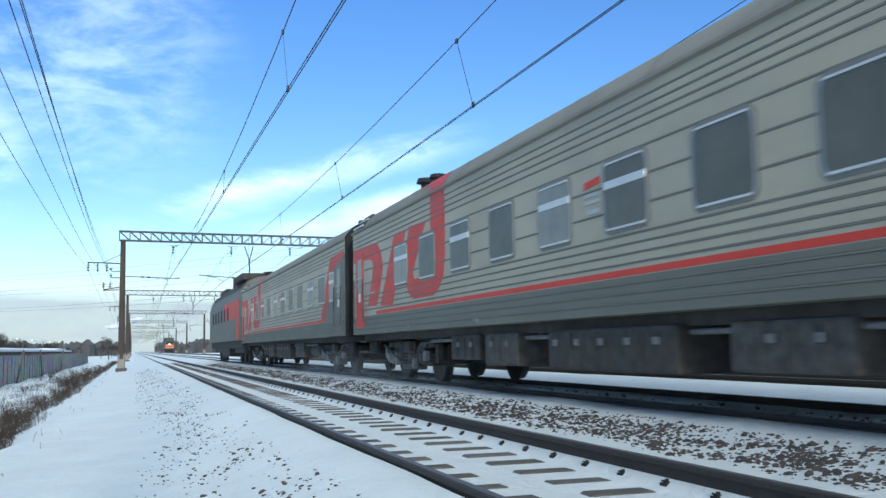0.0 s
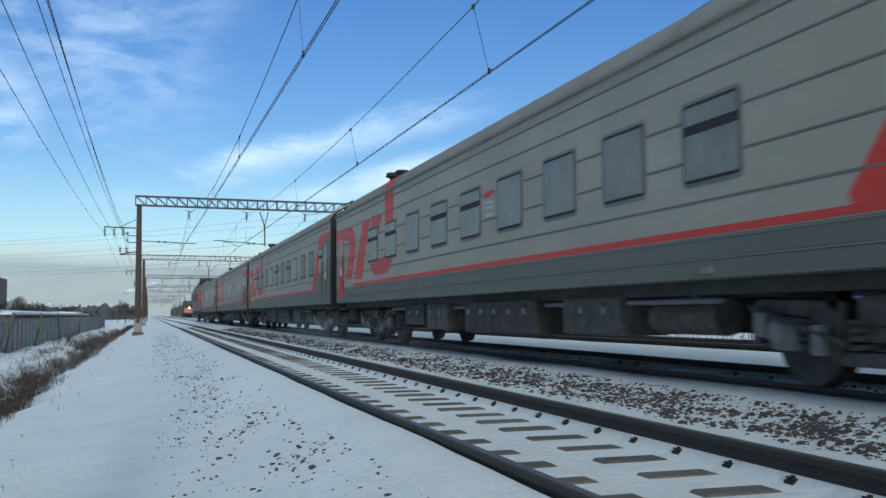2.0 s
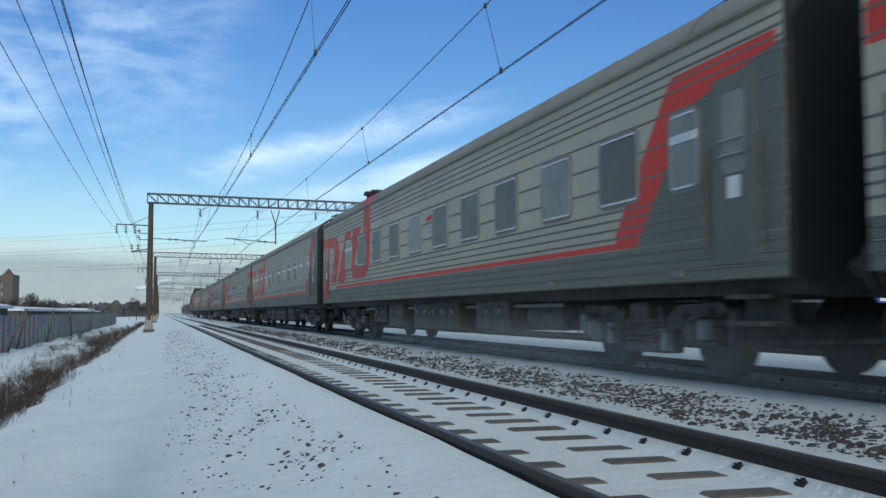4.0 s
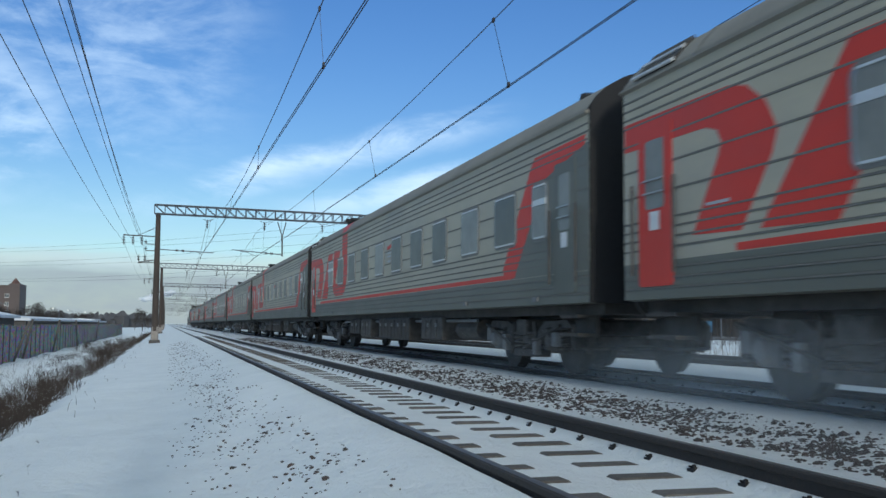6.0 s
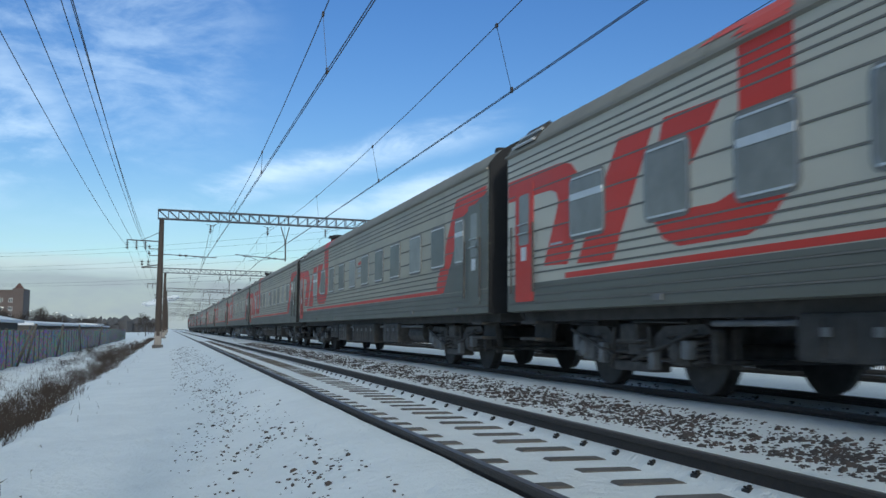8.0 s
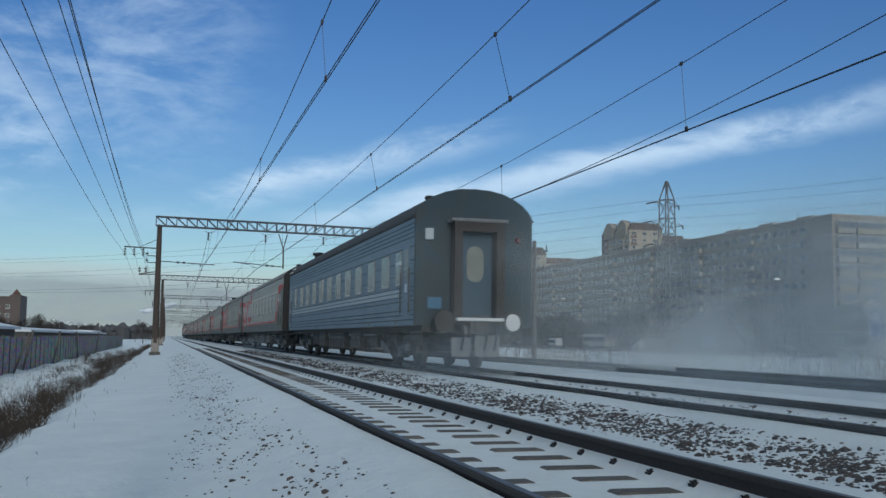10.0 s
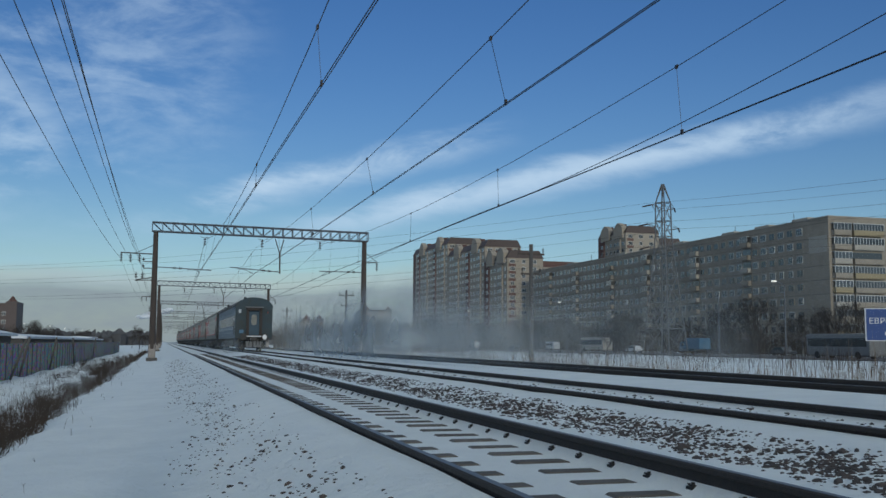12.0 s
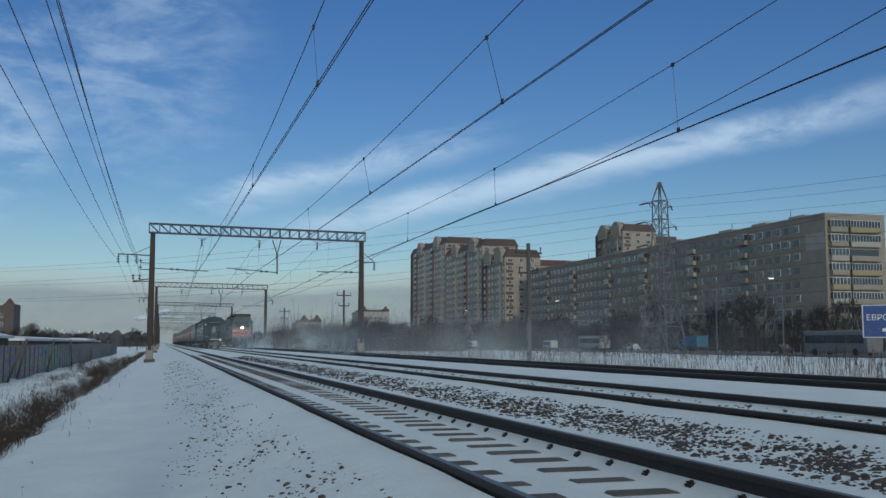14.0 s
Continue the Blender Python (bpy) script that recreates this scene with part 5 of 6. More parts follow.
def hang_window(kit, parent, m):
    w = shared("window", kit[0], parent, m)
    for y in kit[2]:
        shared("pane", kit[1], w, pose(0, y, 0))


def joined(name, items, parent):
    """Many far windows in one part."""
    bm = bmesh.new()
    for kit, m in items:
        for k, (me, places) in enumerate(((kit[0], [0.0]), (kit[1], kit[2]))):
            for y in places:
                n = len(bm.verts)
                nf = len(bm.faces)
                bm.from_mesh(me)
                bm.verts.ensure_lookup_table()
                bm.faces.ensure_lookup_table()
                mm = m @ pose(0, y, 0)
                for i in range(n, len(bm.verts)):
                    bm.verts[i].co = mm @ bm.verts[i].co
                for i in range(nf, len(bm.faces)):
                    bm.faces[i].material_index = k
    me = bpy.data.meshes.new(name)
    bm.to_mesh(me)
    bm.free()
    for k in ("frame_white", "far_glass"):
        me.materials.append(M[k])
    ob = new(name, me)
    ob.parent = parent
    return tagged(ob, kind="stuff")


def loggia(parent, x, y, z, w, glazed, low="panel", facing="x"):
    """A balcony standing out of a facade: parapet, slab, posts and glazing."""
    turn = 0 if facing == "x" else 90
    hang = empty("balcony", pose(x, y, z, 0, 0, turn))
    hang.parent = parent
    bm = boxes(((-1.0, -w / 2, -0.1), (0.0, w / 2, 0.05)), ((-1.0, -w / 2, 0.0), (-0.92, w / 2, 1.05)), ((-1.0, -w / 2, 0.0), (0, -w / 2 + 0.08, 1.05)), ((-1.0, w / 2 - 0.08, 0.0), (0, w / 2, 1.05)))
    part("parapet", bm, low, hang)
    if glazed:
        n = max(2, int(w / 0.75))
        bm = boxes(((-1.0, -w / 2, 2.4), (0, w / 2, 2.5)), *[((-1.0, -w / 2 + (w - 0.07) * i / n, 1.05), (-0.93, -w / 2 + (w - 0.07) * i / n + 0.07, 2.42)) for i in range(n + 1)])
        part("glazing_frame", bm, "frame_white", hang)
        part("glazing", boxes(((-0.97, -w / 2 + 0.03, 1.03), (-0.9, w / 2 - 0.03, 2.42))), "far_glass", hang)
    else:
        # dark sheet on the flat wall stands in for the open balcony's shade
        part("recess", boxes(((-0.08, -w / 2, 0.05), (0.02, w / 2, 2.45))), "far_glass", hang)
    return hang


def long_block():
    """The nine-storey panel block beside the line."""
    x0, x1, y0, y1, base, fh = 132.0, 147.0, 166.8, 336.0, -1.0, 3.0
    top = base + 0.7 + 9 * fh + 0.9
    b = empty("apartment_block", label="long nine-storey grey-brown panel apartment block with glazed balconies", category="apartment building")
    part("wall", boxes(((x0, y0, base - 1), (x1, y1, top)), bevel=0.04), "panel", b)
    part("parapet_cap", boxes(((x0 - 0.15, y0 - 0.15, top), (x1 + 0.15, y1, top + 0.22))), "panel_pale", b)
    for f in range(1, 10):
        z = base + 0.7 + f * fh
        part("panel_joint", boxes(((x0 - 0.035, y0, z - 0.22), (x0, y1, z - 0.14))), "mansard", b)
    rest = []
    rng = random.Random(3)
    bays = int((y1 - y0 - 8) / 3.25)
    for i in range(bays):
        y = y0 + 9.5 + i * 3.25
        stack = i % 15 in (6, 13)
        for f in range(9):
            z = base + 0.7 + f * fh
            if stack:
                loggia(b, x0, y, z + 0.1, 3.0, rng.random() < 0.6, rng.choice(("panel", "panel_pale", "panel")))
                continue
            me = rng.choice((WIN_WIDE, WIN_PALE, WIN_DARK, WIN_WIDE, WIN_DARK))
            m = pose(x0 - 0.02, y, z + 1.6)
            if i < 30:
                hang_window(me, b, m)
            else:
                rest.append((me, m))
    joined("far_window", rest, b)
    part("pale_panel", boxes(((x0 - 0.05, y0 + 0.4, base + 0.7 + 7 * fh - 0.4), (x0, y0 + 6.4, base + 0.7 + 8.05 * fh))), "panel_pale", b)
    for f in range(9):
        z = base + 0.7 + f * fh
        for k, (x, w) in enumerate(((x0 + 2.8, 4.4), (x0 + 9.3, 7.6))):
            loggia(b, x, y0, z + 0.1, w, not (f in (2, 6) and k) , ("panel", "panel", "ochre", "panel_pale", "panel", "panel", "panel_pale", "panel", "ochre")[(f * 2 + k) % 9], "y")
    for y in (176, 190, 204, 228, 262, 300):
        part("roof_hatch", boxes(((x0 + 2, y, top), (x0 + 6, y + 5.5, top + 1.1)), bevel=0.05), "panel_pale", b)
    for y in (182, 205, 240, 288):
        bm = bmesh.new()
        bar(bm, (x0 + 3, y, top), (x0 + 3, y, top + 2.6), 0.07)
        part("aerial", bm, "wire", b)
    return b


long_block()


def tower_section(x0, x1, y0, y1, h, floors, label, cap="mansard", trim_brick=True, gable=True):
    base = -1.0
    t = empty("apartment_tower", label=label, category="apartment building", group="brick-trimmed towers")
    part("wall", boxes(((x0, y0, base - 1), (x1, y1, h)), bevel=0.05), "plaster", t)
    bm = bmesh.new()
    sweep(bm, [(x0 - 0.2, h), (x1 + 0.2, h), (x1 - 1.6, h + 3.0), (x0 + 1.6, h + 3.0)], y0 - 0.2, y1 + 0.2)
    part("roof", bm, cap, t, "brown mansard roof")
    if gable:
        for y in (y0 + (y1 - y0) * 0.22, y0 + (y1 - y0) * 0.7):
            bm = bmesh.new()
            slab(bm, [(y - 4, h - 2), (y + 4, h - 2), (y + 4, h + 2.2), (y + 2, h + 3.8), (y, h + 4.6), (y - 2, h + 3.8), (y - 4, h + 2.2)], x0 - 0.8, x0 + 1.5)
            part("gable", bm, "plaster", t)
            part("chimney", boxes(((x0 + 4, y + 5, h + 2), (x0 + 6, y + 6.4, h + 5)), bevel=0.05), "brick", t)
    fh = (h - base - 1) / floors
    items = []
    rng = random.Random(int(h))
    n = int((y1 - y0) / 4.0)
    for i in range(n):
        y = y0 + 2.4 + i * (y1 - y0 - 3) / n
        for f in range(floors):
            z = base + 1 + f * fh
            if i % 4 == 1:
                if f % 1 == 0:
                    items.append((WIN_WIDE, pose(x0 - 0.5, y, z + 1.5)))
            else:
                items.append((rng.choice((WIN_PALE, WIN_DARK)), pose(x0 - 0.02, y, z + 1.5)))
        if i % 4 == 1:
            part("bay", boxes(((x0 - 0.5, y - 1.8, base), (x0, y + 1.8, h - 1)), bevel=0.05), "plaster" if i % 8 == 1 else "brick", t)
    m = int((x1 - x0) / 4.0)
    for i in range(m):
        for f in range(floors):
            items.append((rng.choice((WIN_WIDE, WIN_PALE)), pose(x0 + 2.2 + i * (x1 - x0 - 1) / m, y0 - 0.02, base + 1 + f * fh + 1.5, 0, 0, 90)))
    joined("window", items, t)
    if trim_brick:
        part("brick_strip", boxes(((x0 - 0.12, y1 - 5, base), (x0 + 0.3, y1 + 0.12, h))), "brick", t)
        for f in range(floors):
            part("brick_band", boxes(((x0 + 0.6, y0 - 0.12, base + 1 + f * fh - 0.5), (x0 + 3.6, y0, base + 1 + f * fh + 0.6))), "brick", t)
    return t


tower_section(127, 145, 428, 492, 47.5, 17, "tall beige apartment tower with dark brick edge and mansard roof")
tower_section(127, 143, 374, 428, 41.0, 14, "beige stepped apartment tower with gabled bays", trim_brick=False)
tower_section(127, 142, 347, 374, 34.0, 12, "beige apartment tower with brick-red balcony bands under a brown roof")
tower_section(184.5, 200, 360, 386, 47.5, 16, "tall beige apartment tower with brown mansard behind the long block")
tower_section(200, 212, 362, 384, 43.0, 15, "pale apartment wing with flat brown roof behind the long block", trim_brick=False, gable=False)
tower_section(178, 214, 442, 470, 39.0, 14, "dark red brick apartment building with stepped gables", cap="brick")


def small_far_building(x0, x1, y0, y1, h, mat, label):
    t = empty("far_building", label=label, category="building")
    part("wall", boxes(((x0, y0, -2), (x1, y1, h)), bevel=0.05), mat, t)
    part("roof", boxes(((x0 + 2, y0 + 1, h), (x1 - 3, y1 - 1, h + 1.2)), ((x1 - 4, y0, h), (x1, y1, h + 1.8)), bevel=0.1), "mansard", t)
    for x in (x0 + 5, x1 - 2):
        bm = bmesh.new()
        tapered(bm, (x, y0 + 3, h + 1), (x, y0 + 3, h + 4.0), 2.4, 0.2, 4)
        part("turret", bm, "brick", t)
    items = []
    for i in range(int((x1 - x0) / 3.5)):
        for f in range(int(h / 3.2)):
            items.append((WIN_PALE, pose(x0 + 2 + i * 3.5, y0 - 0.02, 1.5 + f * 3.2, 0, 0, 90)))
    joined("window", items, t)


small_far_building(-82, -54.5, 400, 418, 14.0, "mansard", "pinkish brick building with broken roofline behind trees")
small_far_building(128, 150, 640, 660, 22, "panel_pale", "pale distant apartment building in the haze")
small_far_building(70, 84, 520, 534, 12, "panel", "grey distant building in the haze")


# ---- pylon, poles, road ----
def build_pylon(x, y, base):
    p = empty("power_pylon", pose(x, y, base, 0, 0, 25), label="tall galvanised lattice power pylon with three pairs of arms", category="pylon")
    lev = [(0, 3.0), (5, 2.55), (10, 2.1), (15, 1.7), (19, 1.35), (22.5, 1.1), (25.5, 1.05), (29.0, 1.0), (32.6, 0.15)]
    bm = bmesh.new()
    for (za, wa), (zb, wb) in zip(lev, lev[1:]):
        ca = [Vector((sx * wa, sy * wa, za)) for sx, sy in ((-1, -1), (1, -1), (1, 1), (-1, 1))]
        cb = [Vector((sx * wb, sy * wb, zb)) for sx, sy in ((-1, -1), (1, -1), (1, 1), (-1, 1))]
        for i in range(4):
            j = (i + 1) % 4
            bar(bm, ca[i], cb[i], 0.12, 4)
            bar(bm, ca[i], cb[j], 0.06, 4)
            bar(bm, ca[j], cb[i], 0.06, 4)
            bar(bm, cb[i], cb[j], 0.08, 4)
    part("mast", bm, "pylon", p, "galvanised lattice mast")
    for z, l in ((19.5, 4.6), (23.8, 4.9), (27.6, 3.6)):
        for s in (-1, 1):
            bm = bmesh.new()
            for d in (-1, 1):
                bar(bm, (s * 1.1, d * 1.05, z), (s * l, 0, z + 0.7), 0.07, 4)
                bar(bm, (s * 1.1, d * 1.05, z + 1.3), (s * l, 0, z + 0.7), 0.05, 4)
            arm = part("cross_arm", bm, "pylon", p)
            bm = bmesh.new()
            bar(bm, (s * l, 0, z + 0.7), (s * (l + 1.6), 0.9, z + 0.25), 0.14, 8)
            part("insulator_string", bm, "insulator", arm)
    return p


build_pylon(91, 162, -1.2)


def build_power_wires():
    line = empty("power_line", label="thin high-voltage wires sagging away from the pylon", category="power line")
    for z, l in ((19.0, 6.0), (23.4, 6.4), (27.2, 5.0)):
        for s in (-1, 1):
            x, y = 91 + s * l * math.cos(radians(25)), 162 + s * l * math.sin(radians(25))
            polyline("power_wire", [(x + 60 * u, y - 230 * u, z + 5 * u - 9 * 4 * u * (1 - u) * 0.6) for u in np.linspace(0, 1, 16)], 0.022, "wire", line)
            polyline("power_wire", [(x - 260 * u, y + 230 * u, z + 2 * u - 8 * 4 * u * (1 - u)) for u in np.linspace(0, 1, 16)], 0.022, "wire", line)


build_power_wires()


def build_utility_pole(x, y, base, top):
    p = empty("utility_pole", pose(x, y, base), label="dark utility pole with two crossarms", category="utility pole", group="utility poles")
    h = top - base
    bm = bmesh.new()
    tapered(bm, (0, 0, -0.3), (0, 0, h), 0.22, 0.16, 10)
    part("pole", bm, "sleeper", p)
    for z, w in ((h - 0.9, 1.2), (h - 2.6, 0.9)):
        bm = boxes(((-w, -0.07, z), (w, 0.07, z + 0.16)), bevel=0.01)
        arm = part("crossarm", bm, "rust", p)
        bm = bmesh.new()
        for s in (-1, 1):
            insulator(bm, (s * (w - 0.1), 0, z + 0.16), 2, axis=(0, 0, 1))
        part("insulator", bm, "insulator", arm)


for x, y, top in ((29.8, 75.5, 9.2), (28.5, 154, 9.3), (28.0, 228, 9.0)):
    build_utility_pole(x, y, ground_z(x, y), top)


def build_street_lamp(x, y, h, lit, size=1.0):
    p = empty("street_lamp", pose(x, y, -1.1), label="tall grey street lamp with a curved arm", category="street lamp", group="street lamps")
    bm = bmesh.new()
    tapered(bm, (0, 0, 0), (0, 0, h), 0.14, 0.08, 8)
    bar(bm, (0, 0, h), (-1.6, 0, h + 0.6), 0.05)
    part("post", bm, "steel", p)
    part("head", boxes(((-1.6 - 0.7 * size, -0.16 * size, h + 0.5), (-1.5, 0.16 * size, h + 0.5 + 0.18 * size)), bevel=0.02), "lamp_white" if lit else "steel", p)


for x, y, h, lit in ((95, 131, 11.5, True), (95, 150, 11.0, False), (95, 217, 11.5, True), (95, 249, 11.5, False), (95, 290, 11.5, True)):
    build_street_lamp(x, y, h, lit)
for x, y in ((-34, 190), (-33, 225), (-32, 262), (-30, 300), (-30, 345), (-28, 390)):
    build_street_lamp(x, y, 5.6, True, 0.5)

bm = boxes(((80, -60, -1.3), (103, 520, -0.9)))
tagged(part("road", bm, "asphalt"), "dark wet asphalt road beyond the railway", "road", kind="structure")


def build_vehicle(kind, x, y, paint, label, turn=0):
    v = empty(kind, pose(x, y, -0.9, 0, 0, turn), label=label, category=kind.split("_")[-1], group="vehicles on the road")
    dims = {"coach_bus": (12.5, 2.5, 3.3), "box_truck": (7.5, 2.4, 3.0), "van": (5.2, 2.0, 2.3), "car": (4.4, 1.75, 1.45)}[kind]
    l, w, h = dims
    if kind == "car":
        bm = bmesh.new()
        slab(bm, [(-l / 2, 0.35), (l / 2, 0.35), (l / 2, 0.75), (l * 0.26, 0.88), (l * 0.12, h), (-l * 0.28, h), (-l * 0.42, 0.92), (-l / 2, 0.85)], -w / 2, w / 2)
        part("body", bm, paint, v)
        bm = bmesh.new()
        slab(bm, [(-l * 0.36, 0.95), (l * 0.2, 0.93), (l * 0.1, h - 0.08), (-l * 0.26, h - 0.08)], -w / 2 - 0.01, w / 2 + 0.01)
        part("window_band", bm, "far_glass", v)
    elif kind == "box_truck":
        part("cargo_box", boxes(((-w / 2, -l / 2, 0.9), (w / 2, l * 0.2, h)), bevel=0.05), paint, v)
        bm = bmesh.new()
        slab(bm, [(l * 0.22, 0.5), (l / 2, 0.5), (l / 2, 1.4), (l * 0.44, 2.3), (l * 0.22, 2.3)], -w / 2 + 0.1, w / 2 - 0.1)
        part("cab", bm, paint, v)
        part("window_band", boxes(((-w / 2 + 0.08, l * 0.27, 1.5), (w / 2 - 0.08, l * 0.4, 2.1))), "far_glass", v)
    else:
        part("body", boxes(((-w / 2, -l / 2, 0.35), (w / 2, l / 2, h)), bevel=0.2), paint, v)
        part("window_band", boxes(((-w / 2 - 0.012, -l / 2 + 0.6, h * 0.48), (w / 2 + 0.012, l / 2 - 0.3, h * 0.82)), bevel=0.05), "far_glass", v)
    for yy in (-l * 0.32, l * 0.32):
        for s in (-1, 1):
            bm = bmesh.new()
            r = 0.48 if l > 6 else 0.32
            bmesh.ops.create_cone(bm, cap_ends=True, segments=16, radius1=r, radius2=r, depth=0.25, matrix=pose(s * (w / 2 - 0.1), yy, r, 0, 90, 0))
            part("wheel", bm, "rubber", v)


build_vehicle("coach_bus", 87, 107.5, "frost", "silver intercity bus with dark window band on the road")
build_vehicle("box_truck", 99, 165, "car_blue", "blue box truck on the road")
build_vehicle("car", 96, 133, "car_dark", "dark saloon car on the road", 180)
build_vehicle("car", 98, 188, "car_white", "white hatchback car on the road")
build_vehicle("coach_bus", 99, 209, "panel_pale", "pale worn bus parked by the road")
build_vehicle("van", 98, 233, "car_white", "white delivery van on the road")
build_vehicle("car", 98, 262, "car_dark", "dark car driving on the road")
build_vehicle("van", 98, 299, "car_white", "white van on the road")
build_vehicle("car", 98, 330, "car_white", "white car far along the road")
build_vehicle("van", 98, 358, "car_white", "white minibus far along the road")


def build_billboard():
    b = empty("billboard", pose(74.0, 83.2, -1.0, 0, 0, -34), label="blue roadside billboard with white lettering on a post", category="billboard")
    bm = bmesh.new()
    tapered(bm, (0.4, 0.2, 0), (0.4, 0.2, 2.5), 0.16, 0.16, 10)
    part("post", bm, "steel", b)
    part("panel", boxes(((-3.0, -0.1, 2.4), (3.0, 0.2, 5.7)), bevel=0.02), "board_blue", b)
    part("border", boxes(((-3.1, -0.06, 2.32), (3.1, 0.16, 2.44)), ((-3.1, -0.06, 5.66), (3.1, 0.16, 5.78)), ((-3.1, -0.06, 2.4), (-2.98, 0.16, 5.7)), ((2.98, -0.06, 2.4), (3.1, 0.16, 5.7))), "white", b)
    cu = bpy.data.curves.new("lettering", "FONT")
    cu.body, cu.size, cu.extrude = "ЕВРО", 0.85, 0.01
    tx = new("lettering", cu)
    tx.parent = b
    tx.matrix_basis = pose(-2.75, -0.12, 4.15, 90, 0, 0)
    cu.materials.append(M["white"])
    bm = bmesh.new()
    for pts in ([(-0.2, 4.4), (0.6, 5.2), (0.6, 3.6)],):
        a = [bm.verts.new((x, -0.13, z)) for x, z in pts]
        c = [bm.verts.new((x, -0.11, z)) for x, z in pts]
        bm.faces.new(a)
        for i in range(3):
            bm.faces.new((a[i], a[(i + 1) % 3], c[(i + 1) % 3], c[i]))
    part("arrow", bm, "white", b)
    for i, (a, c) in enumerate(((-1.2, -0.5), (-0.4, 0.3), (0.4, 1.1))):
        part("number_bar", boxes(((a, -0.125, 2.95), (c, -0.1, 3.3))), "white", b)
    return b


build_billboard()


def build_steam():
    """A far factory plume, in rounded billows."""
    rng = random.Random(5)
    bm = bmesh.new()
    for i in range(26):
        u = i / 25
        r = 2.5 + 5 * u * (1 - u) * 4 + rng.uniform(-1, 1.5)
        bmesh.ops.create_icosphere(bm, subdivisions=2, radius=r, matrix=Matrix.Translation((-40 + 52 * u, 1600 + rng.uniform(-8, 8), 38 + 14 * u + rng.uniform(-2, 2))) @ Matrix.Diagonal((1.2, 1, 0.5, 1)))
    for f in bm.faces:
        f.smooth = True
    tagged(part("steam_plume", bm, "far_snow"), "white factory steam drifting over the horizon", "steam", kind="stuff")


build_steam()


# ---- powder snow whirled up by the train ----
def powder_material(seed, strength):
    m = bpy.data.materials.new("powder_snow")
    m.use_nodes = True
    nt = m.node_tree
    N, L = nt.nodes.new, nt.links.new
    p = nt.nodes["Principled BSDF"]
    p.inputs["Base Color"].default_value, p.inputs["Roughness"].default_value = (0.46, 0.52, 0.56, 1), 1.0
    p.inputs["Specular IOR Level"].default_value = 0.0
    co = N("ShaderNodeTexCoord")
    sc = N("ShaderNodeMapping")
    sc.inputs["Location"].default_value = (-1, 0, -1)
    sc.inputs["Scale"].default_value = (2, 0, 2)
    L(co.outputs["Generated"], sc.inputs[0])
    ln = N("ShaderNodeVectorMath")
    ln.operation = "LENGTH"
    L(sc.outputs[0], ln.inputs[0])
    fall = N("ShaderNodeMapRange")
    fall.interpolation_type = "SMOOTHSTEP"
    fall.inputs[1].default_value, fall.inputs[2].default_value, fall.inputs[3].default_value, fall.inputs[4].default_value = 0.15, 1.0, 1.0, 0.0
    L(ln.outputs["Value"], fall.inputs[0])
    tx, mp = N("ShaderNodeTexNoise"), N("ShaderNodeMapping")
    mp.inputs["Location"].default_value, mp.inputs["Scale"].default_value = (seed * 3.7, 0, seed * 1.3), (0.30, 0.30, 0.42)
    L(co.outputs["Object"], mp.inputs[0])
    L(mp.outputs[0], tx.inputs[0])
    tx.inputs["Scale"].default_value, tx.inputs["Detail"].default_value = 1.0, 6.0
    r = N("ShaderNodeMapRange")
    r.inputs[1].default_value, r.inputs[2].default_value = 0.25, 0.75
    L(tx.outputs[0], r.inputs[0])
    mul = N("ShaderNodeMath")
    mul.operation = "MULTIPLY"
    L(fall.outputs[0], mul.inputs[0])
    L(r.outputs[0], mul.inputs[1])
    mul2 = N("ShaderNodeMath")
    mul2.operation = "MULTIPLY"
    L(mul.outputs[0], mul2.inputs[0])
    mul2.inputs[1].default_value = strength
    L(mul2.outputs[0], p.inputs["Alpha"])
    return m


def powder_cloud(seed, width, height, strength, label):
    """A thin bulging veil of snow dust across the line, its foot at the origin."""
    bm = bmesh.new()
    n = 12
    grid = [[bm.verts.new((width * (i / n - 0.5), 1.2 * math.cos(math.pi * (i / n - 0.5)) * math.cos(math.pi * (j / n - 0.5)), height * (j / n - 0.5) + height * 0.5)) for i in range(n + 1)] for j in range(n + 1)]
    for a, b in zip(grid, grid[1:]):
        for i in range(n):
            bm.faces.new((a[i], a[i + 1], b[i + 1], b[i]))
    for f in bm.faces:
        f.smooth = True
    return tagged(part("snow_powder_cloud", bm, powder_material(seed, strength)), label, "snow dust", "whirled-up snow dust")


# veils behind the tail: turned along the line or not, middle behind the tail, tail's place when the veil comes to rest, width, height, density, middle across the line
VEILS = [(0, -3.0, 24, 26, 6.5, 0.32, 21.0), (0, -3.0, 52, 26, 7.0, 0.42, 20.5), (0, -2.0, 112, 26, 8.0, 0.85, 14.5),
         (90, 20.0, 62, 50, 6.0, 0.60, 10.2), (90, 24.0, 46, 60, 7.0, 0.18, 15.0), (90, 24.0, 124, 66, 6.5, 0.78, 9.4)]
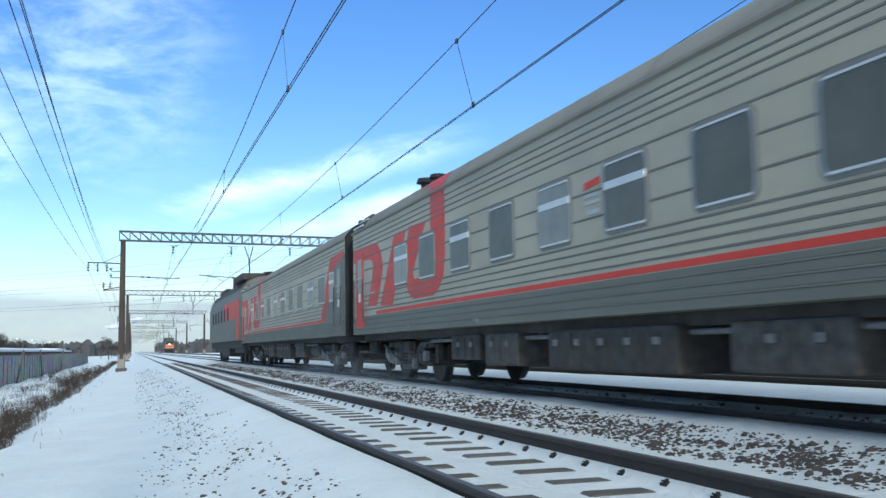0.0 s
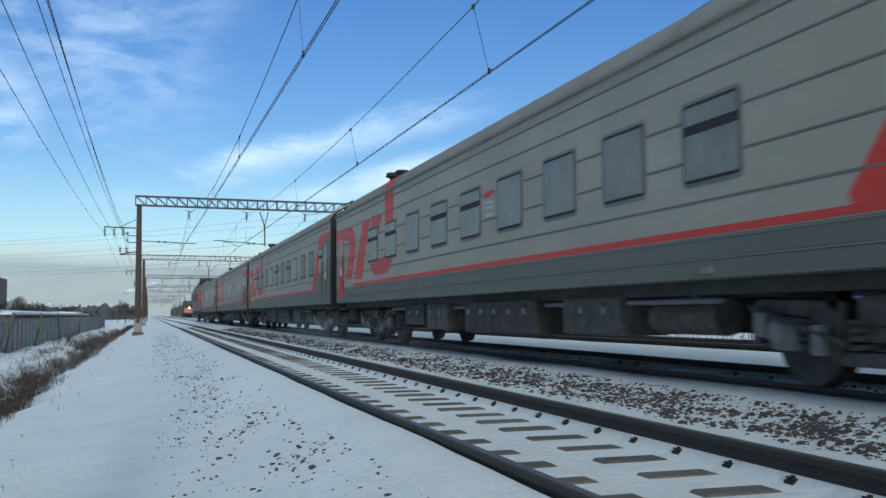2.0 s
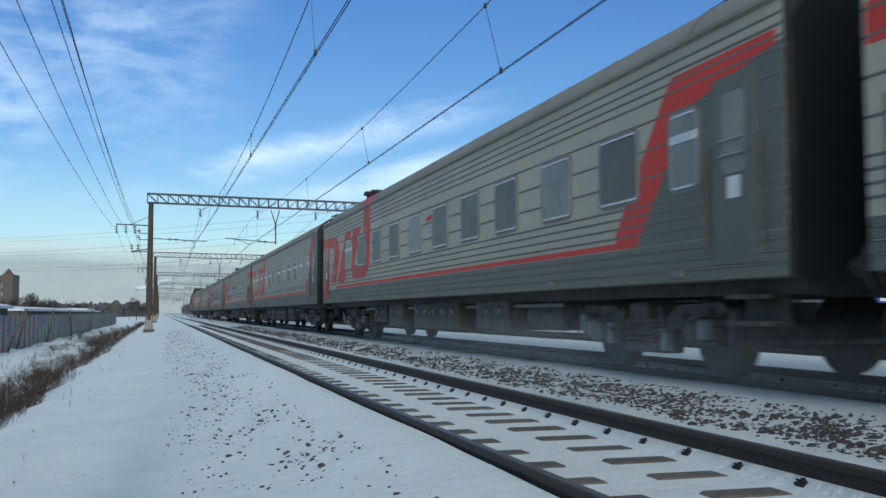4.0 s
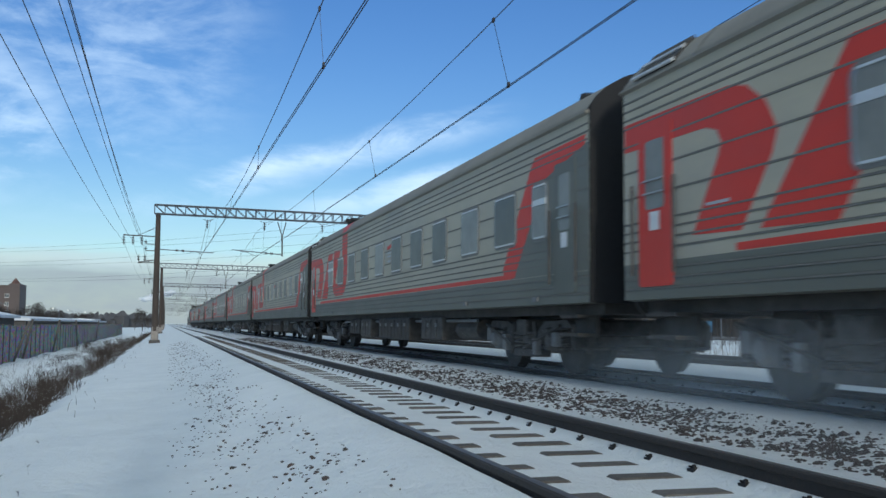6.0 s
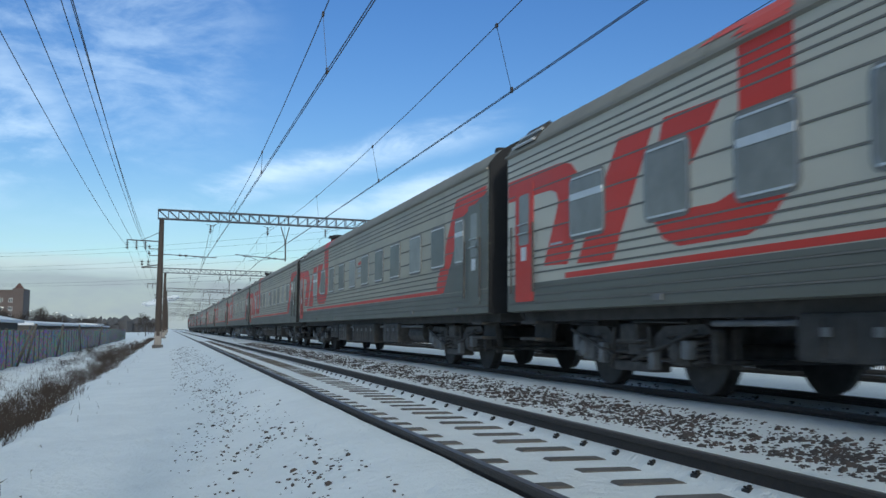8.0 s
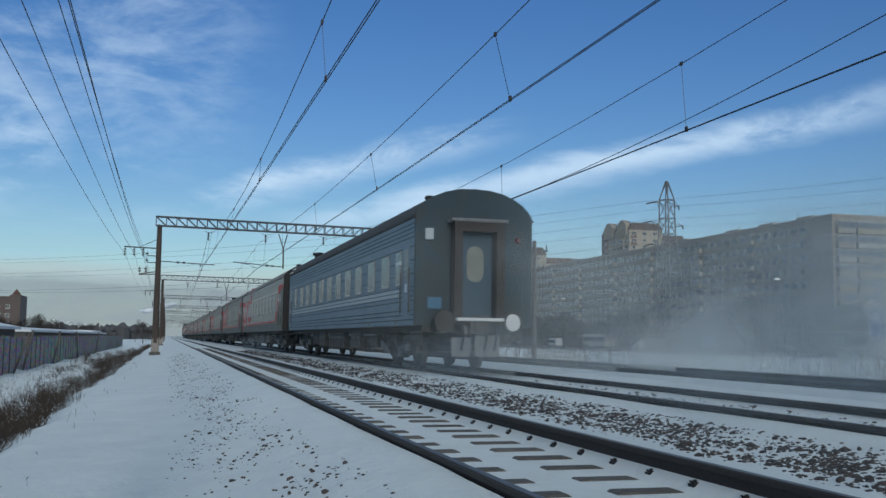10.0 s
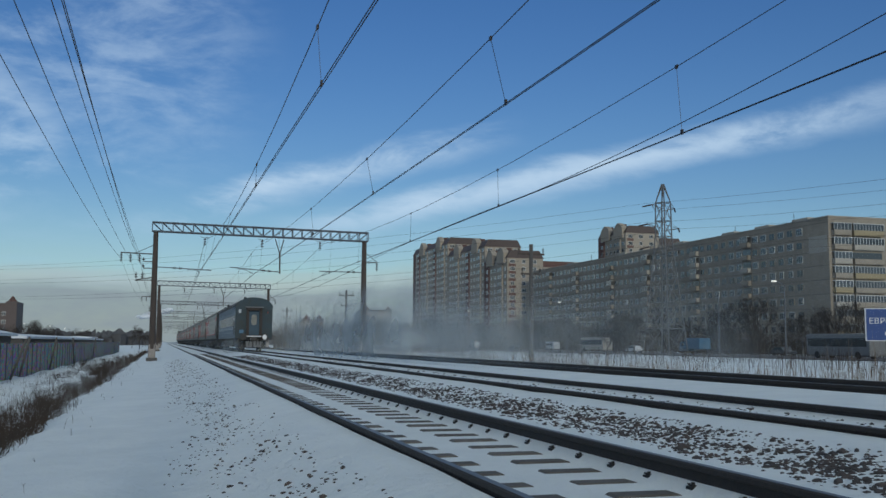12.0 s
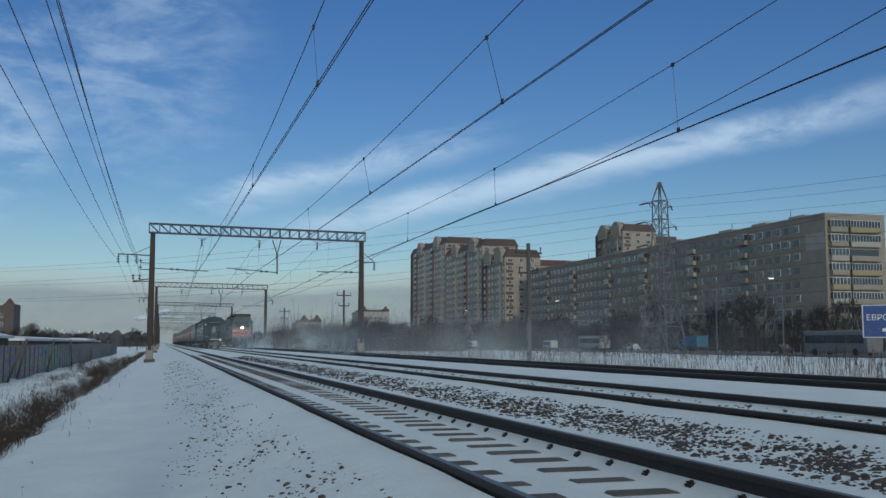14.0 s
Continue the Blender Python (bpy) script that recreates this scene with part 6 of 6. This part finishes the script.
# low drifts that run along beside the coaches: start of the run, length, height, density
DRIFTS = [(20.0, 16, 1.2, 0.18), (-28.0, 24, 1.3, 0.24), (-92.0, 24, 1.3, 0.24), (-152.0, 26, 1.4, 0.28), (-214.0, 28, 1.5, 0.3), (-250.0, 22, 1.6, 0.34)]
DRIFTING = [powder_cloud(20 + i, w, h, s, "low powder snow blown along the coach wheels") for i, (_, w, h, s) in enumerate(DRIFTS)]
CLOUDS = [powder_cloud(i, w, h, s, "pale veil of powder snow hanging behind the passing train") for i, (_, _, _, w, h, s, _) in enumerate(VEILS)]


# ---- what moves ----
def motions():
    x, z = TRACKS[1]
    for c, front in COACHES:
        walk(c, speed_row(front))
    y = 22.8 + PITCH + 10.75
    walk(LOCO, [(0.0, pose(x, y, z)), (14.0, pose(x, y + 26.55 * 14, z))])
    x, z = TRACKS[2]
    walk(ONCOMING, [(0.0, pose(x, 310.0, z)), (2.0, pose(x, 284.0, z)), (13.4, pose(x, 150.5, z)), (14.0, pose(x, 143.5, z))])
    tail = 22.8 - 11 * PITCH + 1.2
    for cloud, (turn, behind, spot, _, h, _, x) in zip(CLOUDS, VEILS):
        t0 = (spot - tail) / 26.55
        low = -0.34 * h
        rest = max(0.0, 14.0 - t0)
        rows = [(t, pose(x, tail - behind + 26.55 * t, low, 0, 0, turn)) for t in (0.0, t0 * 0.5, t0 - 0.6, min(t0, 14.0))]
        if rest > 0.4:
            rows += [(t0 + 0.3, pose(x, spot - behind + 5.0, low, 0, 0, turn)), (14.0, pose(x + 0.3 * rest, spot - behind + 6.5 + 3.0 * rest, low - 0.30 * rest, 0, 0, turn))]
        elif rest > 0:
            rows[-1] = (14.0, pose(x, spot - behind + 26.55 * rest, low, 0, 0, turn))
        walk(cloud, rows)

    for cloud, (y0, _, _, _) in zip(DRIFTING, DRIFTS):
        walk(cloud, [(0.0, pose(4.75, y0, -0.35, 0, 0, 90)), (14.0, pose(4.75, y0 + 26.0 * 14.0, -0.35, 0, 0, 90))])


motions()
